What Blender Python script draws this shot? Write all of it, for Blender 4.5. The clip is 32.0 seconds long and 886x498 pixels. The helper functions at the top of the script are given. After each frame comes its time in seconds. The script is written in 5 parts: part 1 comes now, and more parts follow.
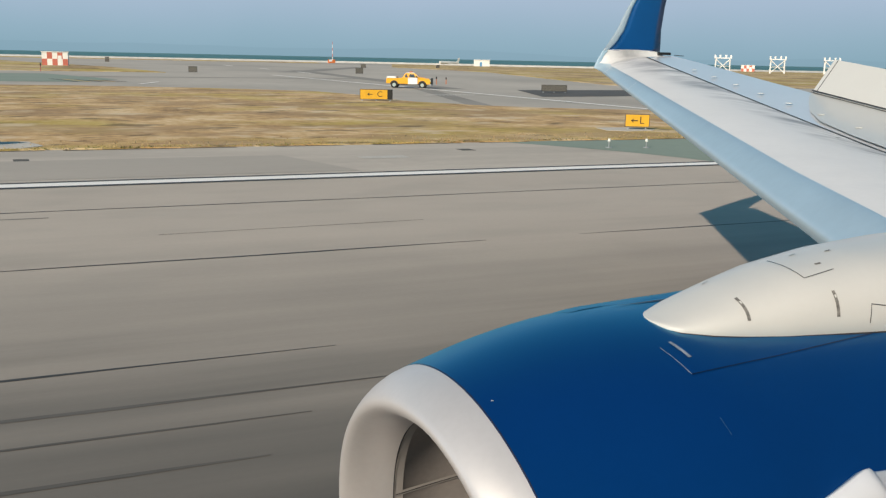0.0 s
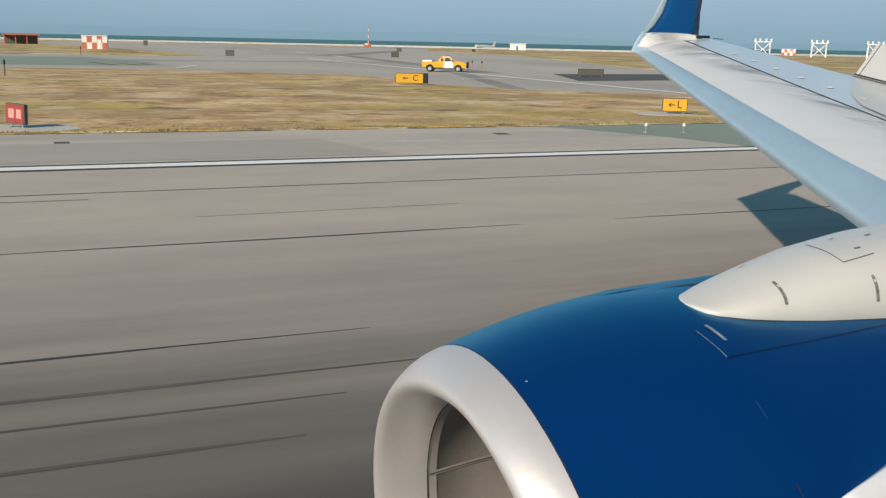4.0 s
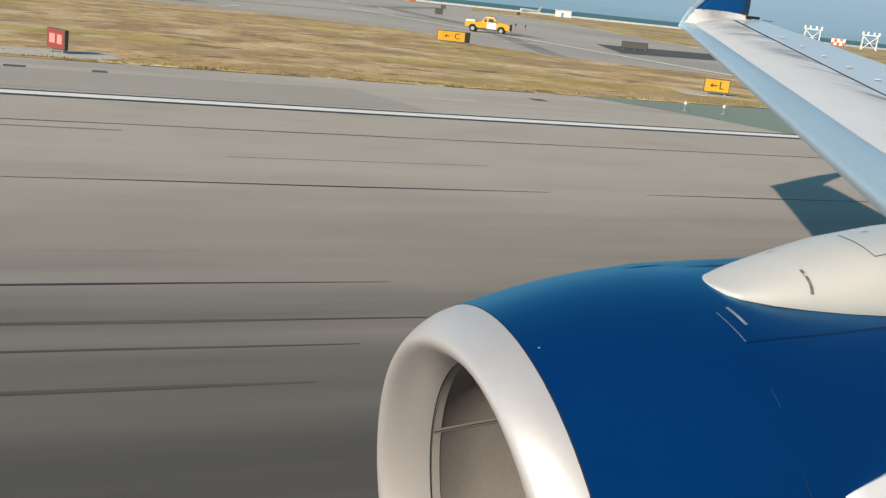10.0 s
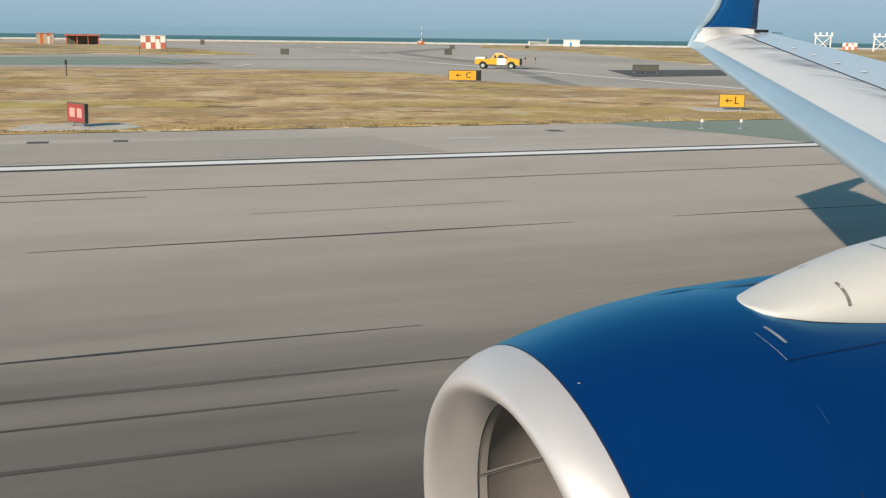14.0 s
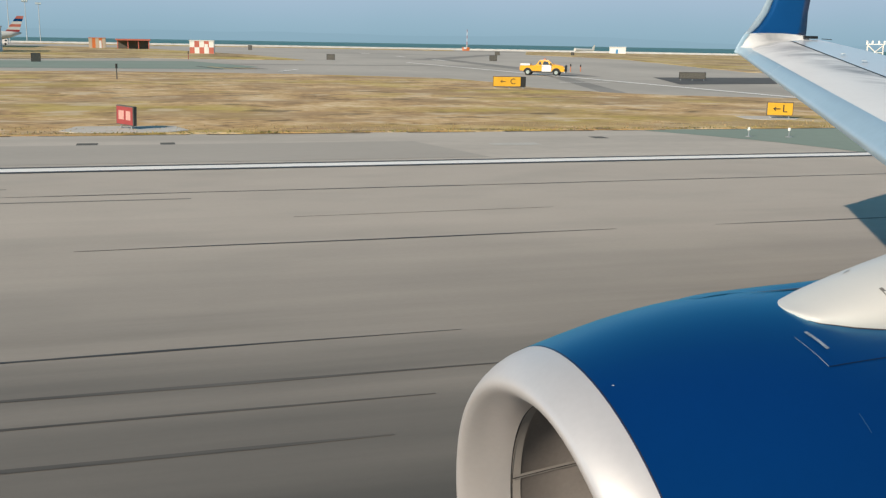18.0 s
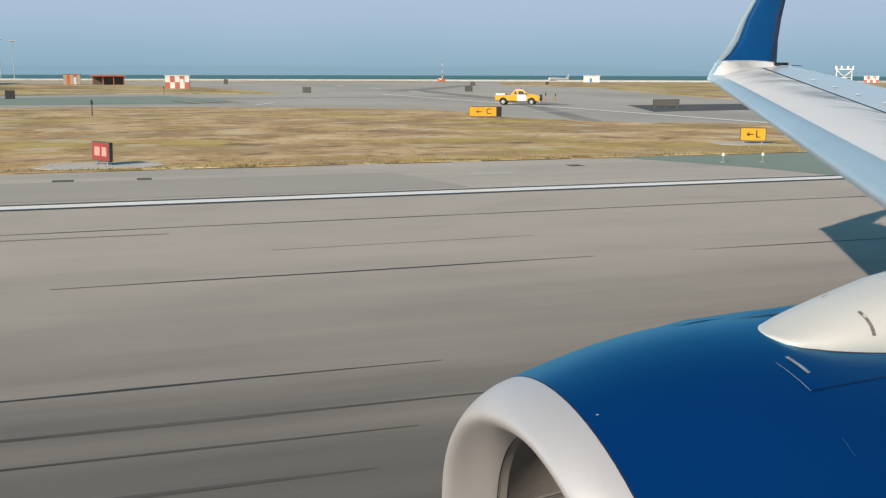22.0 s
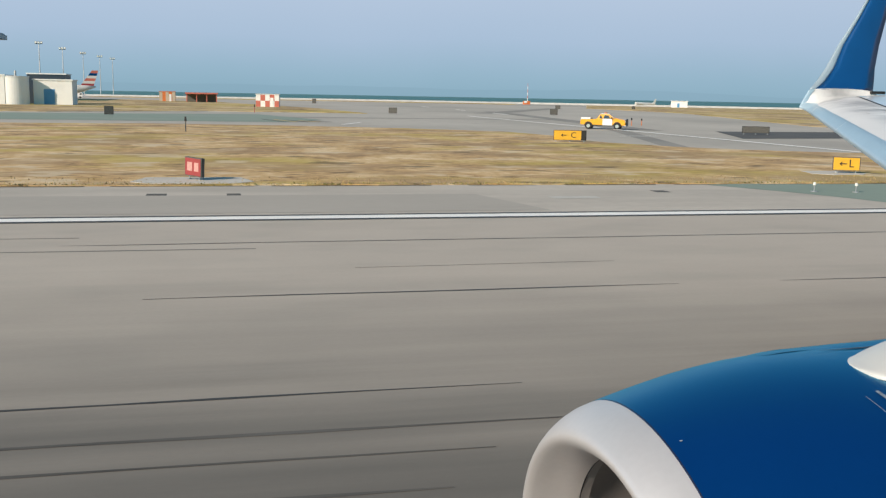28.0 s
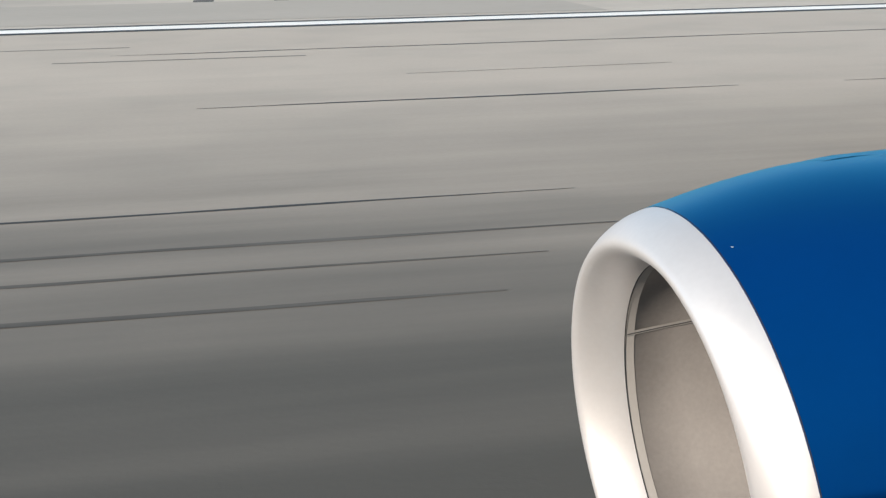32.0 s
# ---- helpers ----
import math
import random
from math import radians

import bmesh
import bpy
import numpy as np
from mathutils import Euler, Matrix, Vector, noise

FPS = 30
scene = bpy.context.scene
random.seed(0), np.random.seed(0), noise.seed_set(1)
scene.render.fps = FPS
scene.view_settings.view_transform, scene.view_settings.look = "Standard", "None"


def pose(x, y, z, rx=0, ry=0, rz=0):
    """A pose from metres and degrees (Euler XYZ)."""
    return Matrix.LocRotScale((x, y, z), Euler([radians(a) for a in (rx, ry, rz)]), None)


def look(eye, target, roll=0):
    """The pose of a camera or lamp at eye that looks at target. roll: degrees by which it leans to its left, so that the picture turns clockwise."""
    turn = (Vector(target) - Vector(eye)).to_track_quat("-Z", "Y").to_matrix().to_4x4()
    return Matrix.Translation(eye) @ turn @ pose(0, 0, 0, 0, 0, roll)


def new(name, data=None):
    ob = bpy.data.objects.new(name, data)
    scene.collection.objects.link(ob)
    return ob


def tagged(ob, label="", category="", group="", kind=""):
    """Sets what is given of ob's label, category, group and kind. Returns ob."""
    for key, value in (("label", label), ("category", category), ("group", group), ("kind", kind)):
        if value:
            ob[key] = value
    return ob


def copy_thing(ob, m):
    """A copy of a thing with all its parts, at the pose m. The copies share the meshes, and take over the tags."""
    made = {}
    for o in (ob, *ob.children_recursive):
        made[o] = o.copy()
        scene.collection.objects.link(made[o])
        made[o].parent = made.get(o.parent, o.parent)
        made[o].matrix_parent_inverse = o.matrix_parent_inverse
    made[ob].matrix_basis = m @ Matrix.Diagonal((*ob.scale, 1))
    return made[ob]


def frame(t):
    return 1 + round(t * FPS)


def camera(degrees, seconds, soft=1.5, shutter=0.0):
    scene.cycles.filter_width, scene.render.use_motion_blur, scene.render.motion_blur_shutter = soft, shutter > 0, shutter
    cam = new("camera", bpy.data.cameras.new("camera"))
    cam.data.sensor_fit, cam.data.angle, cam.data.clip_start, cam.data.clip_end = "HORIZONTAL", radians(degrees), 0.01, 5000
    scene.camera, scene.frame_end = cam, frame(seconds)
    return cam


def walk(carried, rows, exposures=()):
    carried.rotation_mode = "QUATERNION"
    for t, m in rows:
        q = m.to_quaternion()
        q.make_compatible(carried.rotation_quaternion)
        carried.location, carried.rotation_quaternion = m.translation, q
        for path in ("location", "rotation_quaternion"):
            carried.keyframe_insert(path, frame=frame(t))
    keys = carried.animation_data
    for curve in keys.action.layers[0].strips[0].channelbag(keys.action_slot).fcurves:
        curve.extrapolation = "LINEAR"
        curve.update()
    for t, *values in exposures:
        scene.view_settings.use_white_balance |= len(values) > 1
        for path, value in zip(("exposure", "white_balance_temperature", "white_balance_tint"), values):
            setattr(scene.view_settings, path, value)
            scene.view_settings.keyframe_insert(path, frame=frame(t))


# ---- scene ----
cam = camera(49.0, 32.0, soft=1.3)
PATH = [
    (0, (0.005, -0.047, 3.696), (0.833, 1.732, 3.311), 1.20),
    (0.5, (-0.012, -0.085, 3.712), (0.698, 1.730, 3.263), 0.11),
    (1, (0.017, -0.060, 3.700), (0.690, 1.771, 3.260), 0.47),
    (1.5, (0.007, -0.073, 3.724), (0.633, 1.795, 3.375), -2.35),
    (2, (0.023, -0.028, 3.690), (0.704, 1.814, 3.313), -0.74),
    (2.5, (0.000, -0.063, 3.711), (0.746, 1.753, 3.329), -0.49),
    (4.5, (-0.007, -0.058, 3.667), (0.734, 1.746, 3.220), 2.07),
    (5, (-0.017, -0.065, 3.652), (0.687, 1.747, 3.183), 3.09),
    (5.5, (0.012, -0.054, 3.666), (0.688, 1.770, 3.201), 2.19),
    (6, (0.019, -0.040, 3.679), (0.712, 1.808, 3.355), 0.05),
    (6.5, (0.006, -0.037, 3.660), (0.713, 1.807, 3.345), 0.55),
    (7, (0.006, -0.030, 3.663), (0.687, 1.819, 3.322), 0.39),
    (7.5, (0.014, -0.021, 3.648), (0.718, 1.814, 3.277), 1.67),
    (8, (0.021, -0.013, 3.645), (0.757, 1.797, 3.219), 3.97),
    (8.5, (0.027, -0.035, 3.682), (0.774, 1.767, 3.244), 4.12),
    (9, (0.015, -0.067, 3.698), (0.755, 1.742, 3.273), 3.34),
    (9.5, (0.016, -0.044, 3.675), (0.742, 1.754, 3.187), 4.40),
    (10, (0.028, -0.015, 3.660), (0.739, 1.786, 3.161), 5.95),
    (10.5, (0.002, -0.063, 3.691), (0.664, 1.770, 3.240), 4.31),
    (11, (0.027, -0.024, 3.679), (0.625, 1.847, 3.304), 1.54),
    (11.5, (0.023, -0.027, 3.676), (0.641, 1.845, 3.339), 0.95),
    (12, (0.022, -0.012, 3.685), (0.655, 1.849, 3.314), 0.80),
    (12.5, (0.020, -0.020, 3.638), (0.634, 1.847, 3.269), 1.65),
    (13, (0.012, -0.025, 3.660), (0.625, 1.837, 3.267), 0.59),
    (13.5, (0.019, -0.014, 3.677), (0.663, 1.833, 3.257), 0.31),
    (15.5, (0.020, -0.043, 3.685), (0.707, 1.786, 3.259), 1.45),
    (16, (0.013, -0.048, 3.688), (0.669, 1.797, 3.283), 1.66),
    (16.5, (0.034, -0.023, 3.660), (0.683, 1.819, 3.229), 1.61),
    (17, (0.043, -0.019, 3.641), (0.675, 1.826, 3.194), 1.64),
    (17.5, (0.046, -0.032, 3.674), (0.617, 1.834, 3.233), 0.91),
    (18, (0.054, -0.006, 3.649), (0.632, 1.863, 3.235), 0.99),
    (18.5, (0.046, 0.001, 3.659), (0.624, 1.865, 3.222), 2.84),
    (19, (0.063, 0.014, 3.648), (0.659, 1.874, 3.217), 3.37),
    (19.5, (0.056, 0.011, 3.643), (0.685, 1.856, 3.195), 3.20),
    (20, (0.042, -0.018, 3.676), (0.686, 1.825, 3.240), 1.88),
    (20.5, (0.048, -0.026, 3.674), (0.706, 1.821, 3.278), 1.33),
    (21, (0.047, -0.035, 3.671), (0.705, 1.822, 3.324), 0.50),
    (21.5, (0.041, -0.022, 3.669), (0.707, 1.831, 3.318), 0.25),
    (22, (0.044, -0.008, 3.658), (0.666, 1.859, 3.305), 0.13),
    (22.5, (0.042, -0.005, 3.649), (0.664, 1.855, 3.261), 0.78),
    (23, (0.039, -0.021, 3.682), (0.626, 1.854, 3.308), -0.47),
    (23.5, (0.043, 0.002, 3.664), (0.563, 1.883, 3.227), 1.44),
    (24, (0.061, 0.002, 3.662), (0.591, 1.883, 3.236), 1.50),
    (24.5, (0.068, -0.018, 3.625), (0.636, 1.840, 3.148), 1.18),
    (25, (0.046, -0.004, 3.666), (0.668, 1.840, 3.203), 1.14),
    (25.5, (0.039, -0.026, 3.669), (0.591, 1.865, 3.325), 1.11),
    (27.5, (-0.011, -0.040, 3.657), (0.621, 1.815, 3.256), 3.84),
    (28, (-0.007, -0.075, 3.669), (0.458, 1.845, 3.358), 1.04),
    (28.5, (-0.003, -0.030, 3.639), (0.412, 1.908, 3.373), -0.57),
    (29, (0.020, -0.020, 3.618), (0.494, 1.896, 3.293), -4.16),
    (29.5, (0.016, -0.002, 3.619), (0.455, 1.894, 3.159), -2.26),
    (30, (0.058, -0.008, 3.651), (0.426, 1.892, 3.147), -3.30),
    (31, (0.047, -0.017, 3.650), (0.374, 1.862, 3.047), -1.44),
    (32, (-0.003, -0.075, 3.683), (0.338, 1.769, 2.986), -0.38),
]
EXPOSURES = [(0, 0.0, 6730, 10), (2, 0.0, 6730, 10), (6, -0.08, 6630, 10), (9, 0.03, 6730, 10), (12, 0.08, 6680, 10), (16, 0.1, 6830, 10), (20, 0.06, 6580, 10), (23, 0.06, 6630, 10), (25, 0.08, 6880, 10), (28, 0.08, 6550, 10), (30, 0.22, 6500, 10), (31, 0.42, 6450, 10), (32, 0.5, 6300, 10)]
walk(cam, [(t, look(eye, target, roll)) for t, eye, target, roll in PATH], EXPOSURES)

# ---------------------------------------------------------------- world and sun
SUN = Vector((-1.65, -1.1, 1.0)).normalized()
world = bpy.data.worlds.new("world")
scene.world = world
world.use_nodes = True
wn = world.node_tree.nodes
sky = wn.new("ShaderNodeTexSky")
sky.sky_type = "NISHITA"
sky.sun_disc = False
sky.sun_elevation = math.asin(SUN.z)
sky.sun_rotation = math.atan2(SUN.x, SUN.y)
sky.altitude = 0
sky.air_density = 1.0
sky.dust_density = 0.8
sky.ozone_density = 1.2
wn["Background"].inputs["Strength"].default_value = 0.09
haze_tint = wn.new("ShaderNodeMix")
haze_tint.data_type, haze_tint.blend_type = "RGBA", "MULTIPLY"
haze_tint.inputs[0].default_value = 1.0
haze_tint.inputs[7].default_value = (0.48, 1.04, 1.10, 1)
world.node_tree.links.new(sky.outputs[0], haze_tint.inputs[6])
world.node_tree.links.new(haze_tint.outputs[2], wn["Background"].inputs["Color"])
sun_data = bpy.data.lights.new("sun", "SUN")
sun_data.energy = 4.75
sun_data.angle = radians(0.6)
sun_data.color = (1.0, 0.835, 0.68)
sun = new("sun", sun_data)
sun.matrix_world = look(SUN * 50, (0, 0, 0))


# ---------------------------------------------------------------- materials
def material(name, base, rough=0.6, metal=0.0, vary=0.15, scale=8.0, stretch=(1, 1, 1), fine=60.0, bump=0.0, coat=0.0, dirt=None, dirt_amount=0.0, dirt_scale=1.0, random_piece=0.0):
    """A surface with broad stains and fine grain round a base colour."""
    m = bpy.data.materials.new(name)
    m.use_nodes = True
    t = m.node_tree
    n, link = t.nodes, t.links.new
    bsdf = n["Principled BSDF"]
    bsdf.inputs["Roughness"].default_value = rough
    bsdf.inputs["Metallic"].default_value = metal
    bsdf.inputs["Coat Weight"].default_value = coat
    bsdf.inputs["Coat Roughness"].default_value = 0.06
    geo = n.new("ShaderNodeNewGeometry")
    mapping = n.new("ShaderNodeMapping")
    mapping.inputs["Scale"].default_value = stretch
    link(geo.outputs["Position"], mapping.inputs["Vector"])
    broad = n.new("ShaderNodeTexNoise")
    broad.inputs["Scale"].default_value = scale
    broad.inputs["Detail"].default_value = 5
    grain = n.new("ShaderNodeTexNoise")
    grain.inputs["Scale"].default_value = fine
    grain.inputs["Detail"].default_value = 3
    link(mapping.outputs[0], broad.inputs["Vector"])
    link(mapping.outputs[0], grain.inputs["Vector"])
    mix = n.new("ShaderNodeMix")
    mix.data_type = "FLOAT"
    mix.inputs[0].default_value = 0.35
    link(broad.outputs["Fac"], mix.inputs[2])
    link(grain.outputs["Fac"], mix.inputs[3])
    ramp = n.new("ShaderNodeValToRGB")
    ramp.color_ramp.elements[0].position, ramp.color_ramp.elements[1].position = 0.3, 0.7
    ramp.color_ramp.elements[0].color = (*[c * (1 - vary) for c in base], 1)
    ramp.color_ramp.elements[1].color = (*[min(1, c * (1 + vary)) for c in base], 1)
    link(mix.outputs[0], ramp.inputs[0])
    out = ramp.outputs[0]
    if dirt:
        stain = n.new("ShaderNodeTexNoise")
        stain.inputs["Scale"].default_value = dirt_scale
        stain.inputs["Detail"].default_value = 6
        link(mapping.outputs[0], stain.inputs["Vector"])
        shape = n.new("ShaderNodeValToRGB")
        shape.color_ramp.elements[0].position, shape.color_ramp.elements[1].position = 0.5, 0.68
        shape.color_ramp.elements[0].color = (0, 0, 0, 1)
        shape.color_ramp.elements[1].color = (dirt_amount,) * 3 + (1,)
        link(stain.outputs["Fac"], shape.inputs[0])
        mixed = n.new("ShaderNodeMix")
        mixed.data_type = "RGBA"
        link(shape.outputs[0], mixed.inputs[0])
        link(out, mixed.inputs[6])
        mixed.inputs[7].default_value = (*dirt, 1)
        out = mixed.outputs[2]
    link(out, bsdf.inputs["Base Color"])
    if bump:
        b = n.new("ShaderNodeBump")
        b.inputs["Strength"].default_value = bump
        b.inputs["Distance"].default_value = 0.02
        link(grain.outputs["Fac"], b.inputs["Height"])
        link(b.outputs[0], bsdf.inputs["Normal"])
    return m


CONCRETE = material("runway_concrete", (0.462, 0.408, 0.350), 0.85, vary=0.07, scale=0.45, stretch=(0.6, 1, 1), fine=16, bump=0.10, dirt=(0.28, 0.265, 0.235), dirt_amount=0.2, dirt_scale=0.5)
CONCRETE_PATCH = material("concrete_patch", (0.40, 0.365, 0.322), 0.9, vary=0.08, scale=0.3, stretch=(0.3, 1, 1), fine=6)
SHOULDER = material("shoulder_concrete", (0.485, 0.438, 0.382), 0.9, vary=0.16, scale=0.3, stretch=(0.3, 1, 1), fine=6, bump=0.1, dirt=(0.28, 0.26, 0.23), dirt_amount=0.4, dirt_scale=0.25)
APRON = material("apron_concrete", (0.445, 0.41, 0.362), 0.9, vary=0.16, scale=0.05, stretch=(1, 0.5, 1), fine=0.6, dirt=(0.22, 0.21, 0.19), dirt_amount=0.45, dirt_scale=0.02)
PAD = material("pad_concrete", (0.52, 0.49, 0.44), 0.9, vary=0.12, scale=0.8, fine=8)
GREEN = material("green_painted_asphalt", (0.24, 0.30, 0.25), 0.85, vary=0.08, scale=0.1, fine=2, dirt=(0.28, 0.29, 0.26), dirt_amount=0.4, dirt_scale=0.1)
DARK_ASPHALT = material("dark_asphalt", (0.09, 0.09, 0.088), 0.9, vary=0.2, scale=0.3, fine=4)
WHITE_LINE = material("white_line_paint", (0.90, 0.88, 0.84), 0.7, vary=0.06, scale=0.6, fine=12, dirt=(0.55, 0.52, 0.48), dirt_amount=0.18, dirt_scale=1.2)
YELLOW_LINE = material("yellow_line_paint", (0.62, 0.42, 0.12), 0.7, vary=0.15, scale=0.8, fine=10)
SEAM = material("tar_seam", (0.05, 0.047, 0.043), 0.6, vary=0.3, scale=2, fine=20)
FAR_RUBBER = material("worn_rubber_band", (0.27, 0.255, 0.23), 0.9, vary=0.2, scale=0.1, fine=1)
RUBBER = material("tyre_rubber_marks", (0.21, 0.20, 0.18), 0.9, vary=0.35, scale=0.7, stretch=(0.3, 3, 1), fine=6)
FRESH_RUBBER = material("fresh_tyre_rubber", (0.075, 0.071, 0.065), 0.85, vary=0.5, scale=0.6, stretch=(0.3, 3, 1), fine=8, dirt=(0.14, 0.132, 0.12), dirt_amount=0.7, dirt_scale=0.8)
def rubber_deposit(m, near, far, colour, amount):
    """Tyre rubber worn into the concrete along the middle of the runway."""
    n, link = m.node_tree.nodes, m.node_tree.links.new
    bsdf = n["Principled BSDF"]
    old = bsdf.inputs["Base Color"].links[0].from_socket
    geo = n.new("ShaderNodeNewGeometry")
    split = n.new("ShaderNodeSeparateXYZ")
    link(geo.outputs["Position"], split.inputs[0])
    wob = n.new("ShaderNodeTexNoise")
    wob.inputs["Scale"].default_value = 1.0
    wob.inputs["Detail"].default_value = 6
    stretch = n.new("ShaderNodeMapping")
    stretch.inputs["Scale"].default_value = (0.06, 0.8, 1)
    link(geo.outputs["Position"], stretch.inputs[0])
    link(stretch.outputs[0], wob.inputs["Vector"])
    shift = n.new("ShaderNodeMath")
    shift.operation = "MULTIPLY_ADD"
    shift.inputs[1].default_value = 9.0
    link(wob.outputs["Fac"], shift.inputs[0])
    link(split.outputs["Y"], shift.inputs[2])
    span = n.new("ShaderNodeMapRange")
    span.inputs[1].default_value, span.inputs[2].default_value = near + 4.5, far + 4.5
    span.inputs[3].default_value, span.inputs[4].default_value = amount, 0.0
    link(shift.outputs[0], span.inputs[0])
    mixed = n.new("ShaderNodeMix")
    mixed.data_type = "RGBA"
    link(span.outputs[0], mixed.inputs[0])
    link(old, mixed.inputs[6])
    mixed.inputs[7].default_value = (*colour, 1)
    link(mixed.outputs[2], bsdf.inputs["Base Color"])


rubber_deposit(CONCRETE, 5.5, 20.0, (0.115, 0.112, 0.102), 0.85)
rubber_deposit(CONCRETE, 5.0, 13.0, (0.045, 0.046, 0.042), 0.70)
EARTH = material("dry_earth", (0.36, 0.29, 0.19), 0.95, vary=0.2, scale=0.02, fine=0.4)
def grass_material(name, scale, stops):
    """Dry grass in long drifts: dark stems, straw, bleached thatch and yellow-green growth."""
    m = bpy.data.materials.new(name)
    m.use_nodes = True
    n, link = m.node_tree.nodes, m.node_tree.links.new
    bsdf = n["Principled BSDF"]
    bsdf.inputs["Roughness"].default_value = 0.95
    geo = n.new("ShaderNodeNewGeometry")

    def drift(sc, stretch, detail, off):
        mp = n.new("ShaderNodeMapping")
        mp.inputs["Scale"].default_value = stretch
        mp.inputs["Location"].default_value = (off, off, 0)
        link(geo.outputs["Position"], mp.inputs[0])
        t = n.new("ShaderNodeTexNoise")
        t.inputs["Scale"].default_value, t.inputs["Detail"].default_value, t.inputs["Roughness"].default_value = sc, detail, 0.55
        link(mp.outputs[0], t.inputs["Vector"])
        return t.outputs["Fac"]

    a, fine, big = drift(scale * 1.2, (1, 0.9, 1), 9, 3), drift(scale * 8, (1, 1, 1), 6, 7), drift(scale * 0.4, (0.8, 1.1, 1), 7, 11)
    mx = n.new("ShaderNodeMix")
    mx.data_type = "FLOAT"
    mx.inputs[0].default_value = 0.4
    link(a, mx.inputs[2])
    link(fine, mx.inputs[3])
    ramp = n.new("ShaderNodeValToRGB")
    while len(ramp.color_ramp.elements) < len(stops):
        ramp.color_ramp.elements.new(0.5)
    for e, (at, c) in zip(ramp.color_ramp.elements, stops):
        e.position, e.color = at, (*c, 1)
    link(mx.outputs[0], ramp.inputs[0])
    shape = n.new("ShaderNodeMapRange")
    shape.inputs[1].default_value, shape.inputs[2].default_value = 0.5, 0.6
    shape.inputs[3].default_value, shape.inputs[4].default_value = 0.0, 0.62
    link(big, shape.inputs[0])
    green = n.new("ShaderNodeMix")
    green.data_type = "RGBA"
    link(shape.outputs[0], green.inputs[0])
    link(ramp.outputs[0], green.inputs[6])
    green.inputs[7].default_value = (0.46, 0.36, 0.06, 1)
    worn = drift(scale * 0.7, (0.8, 1.1, 1), 8, 23)
    bare = n.new("ShaderNodeMapRange")
    bare.inputs[1].default_value, bare.inputs[2].default_value = 0.49, 0.58
    bare.inputs[3].default_value, bare.inputs[4].default_value = 0.0, 0.6
    link(worn, bare.inputs[0])
    brown = n.new("ShaderNodeMix")
    brown.data_type = "RGBA"
    link(bare.outputs[0], brown.inputs[0])
    link(green.outputs[2], brown.inputs[6])
    brown.inputs[7].default_value = (0.33, 0.215, 0.115, 1)
    tone = brown.outputs[2]
    for sc, off, lo, hi, amount, colour in ((scale * 1.6, 41, 0.57, 0.63, 0.75, (0.62, 0.50, 0.34)), (scale * 2.0, 57, 0.59, 0.65, 0.7, (0.115, 0.08, 0.035))):
        streak = n.new("ShaderNodeMapRange")
        streak.inputs[1].default_value, streak.inputs[2].default_value = lo, hi
        streak.inputs[3].default_value, streak.inputs[4].default_value = 0.0, amount
        link(drift(sc, (0.7, 1.0, 1), 6, off), streak.inputs[0])
        laid = n.new("ShaderNodeMix")
        laid.data_type = "RGBA"
        link(streak.outputs[0], laid.inputs[0])
        link(tone, laid.inputs[6])
        laid.inputs[7].default_value = (*colour, 1)
        tone = laid.outputs[2]
    link(tone, bsdf.inputs["Base Color"])
    bump = n.new("ShaderNodeBump")
    bump.inputs["Strength"].default_value, bump.inputs["Distance"].default_value = 0.6, 0.1
    link(mx.outputs[0], bump.inputs["Height"])
    link(bump.outputs[0], bsdf.inputs["Normal"])
    return m


GRASS = grass_material("dry_grass", 0.20, ((0.37, (0.20, 0.125, 0.06)), (0.435, (0.43, 0.27, 0.12)), (0.50, (0.55, 0.36, 0.165)), (0.55, (0.63, 0.445, 0.235)), (0.61, (0.73, 0.56, 0.345))))
FAR_GRASS = grass_material("far_dry_grass", 0.06, ((0.41, (0.16, 0.11, 0.05)), (0.46, (0.40, 0.27, 0.11)), (0.52, (0.58, 0.41, 0.19)), (0.58, (0.60, 0.49, 0.3))))
TUFT = material("straw_tufts", (0.38, 0.28, 0.14), 0.95, vary=0.3, scale=0.25, stretch=(0.4, 1, 1), fine=3)
WEED = material("green_weeds", (0.24, 0.21, 0.07), 0.95, vary=0.4, scale=0.6, fine=4)
SEA = material("sea_water", (0.045, 0.17, 0.175), 0.55, vary=0.25, scale=0.01, stretch=(0.2, 1, 1), fine=0.2)
ROCK = material("seawall_rock", (0.56, 0.54, 0.50), 0.9, vary=0.2, scale=0.3, fine=3)
BLUE = material("blue_aircraft_paint", (0.0008, 0.028, 0.135), 0.30, vary=0.05, scale=3, fine=30)
BLUE.node_tree.nodes["Principled BSDF"].inputs["Specular IOR Level"].default_value = 0.7
BLUE.node_tree.nodes["Principled BSDF"].inputs["Specular Tint"].default_value = (0.05, 0.7, 1.0, 1)


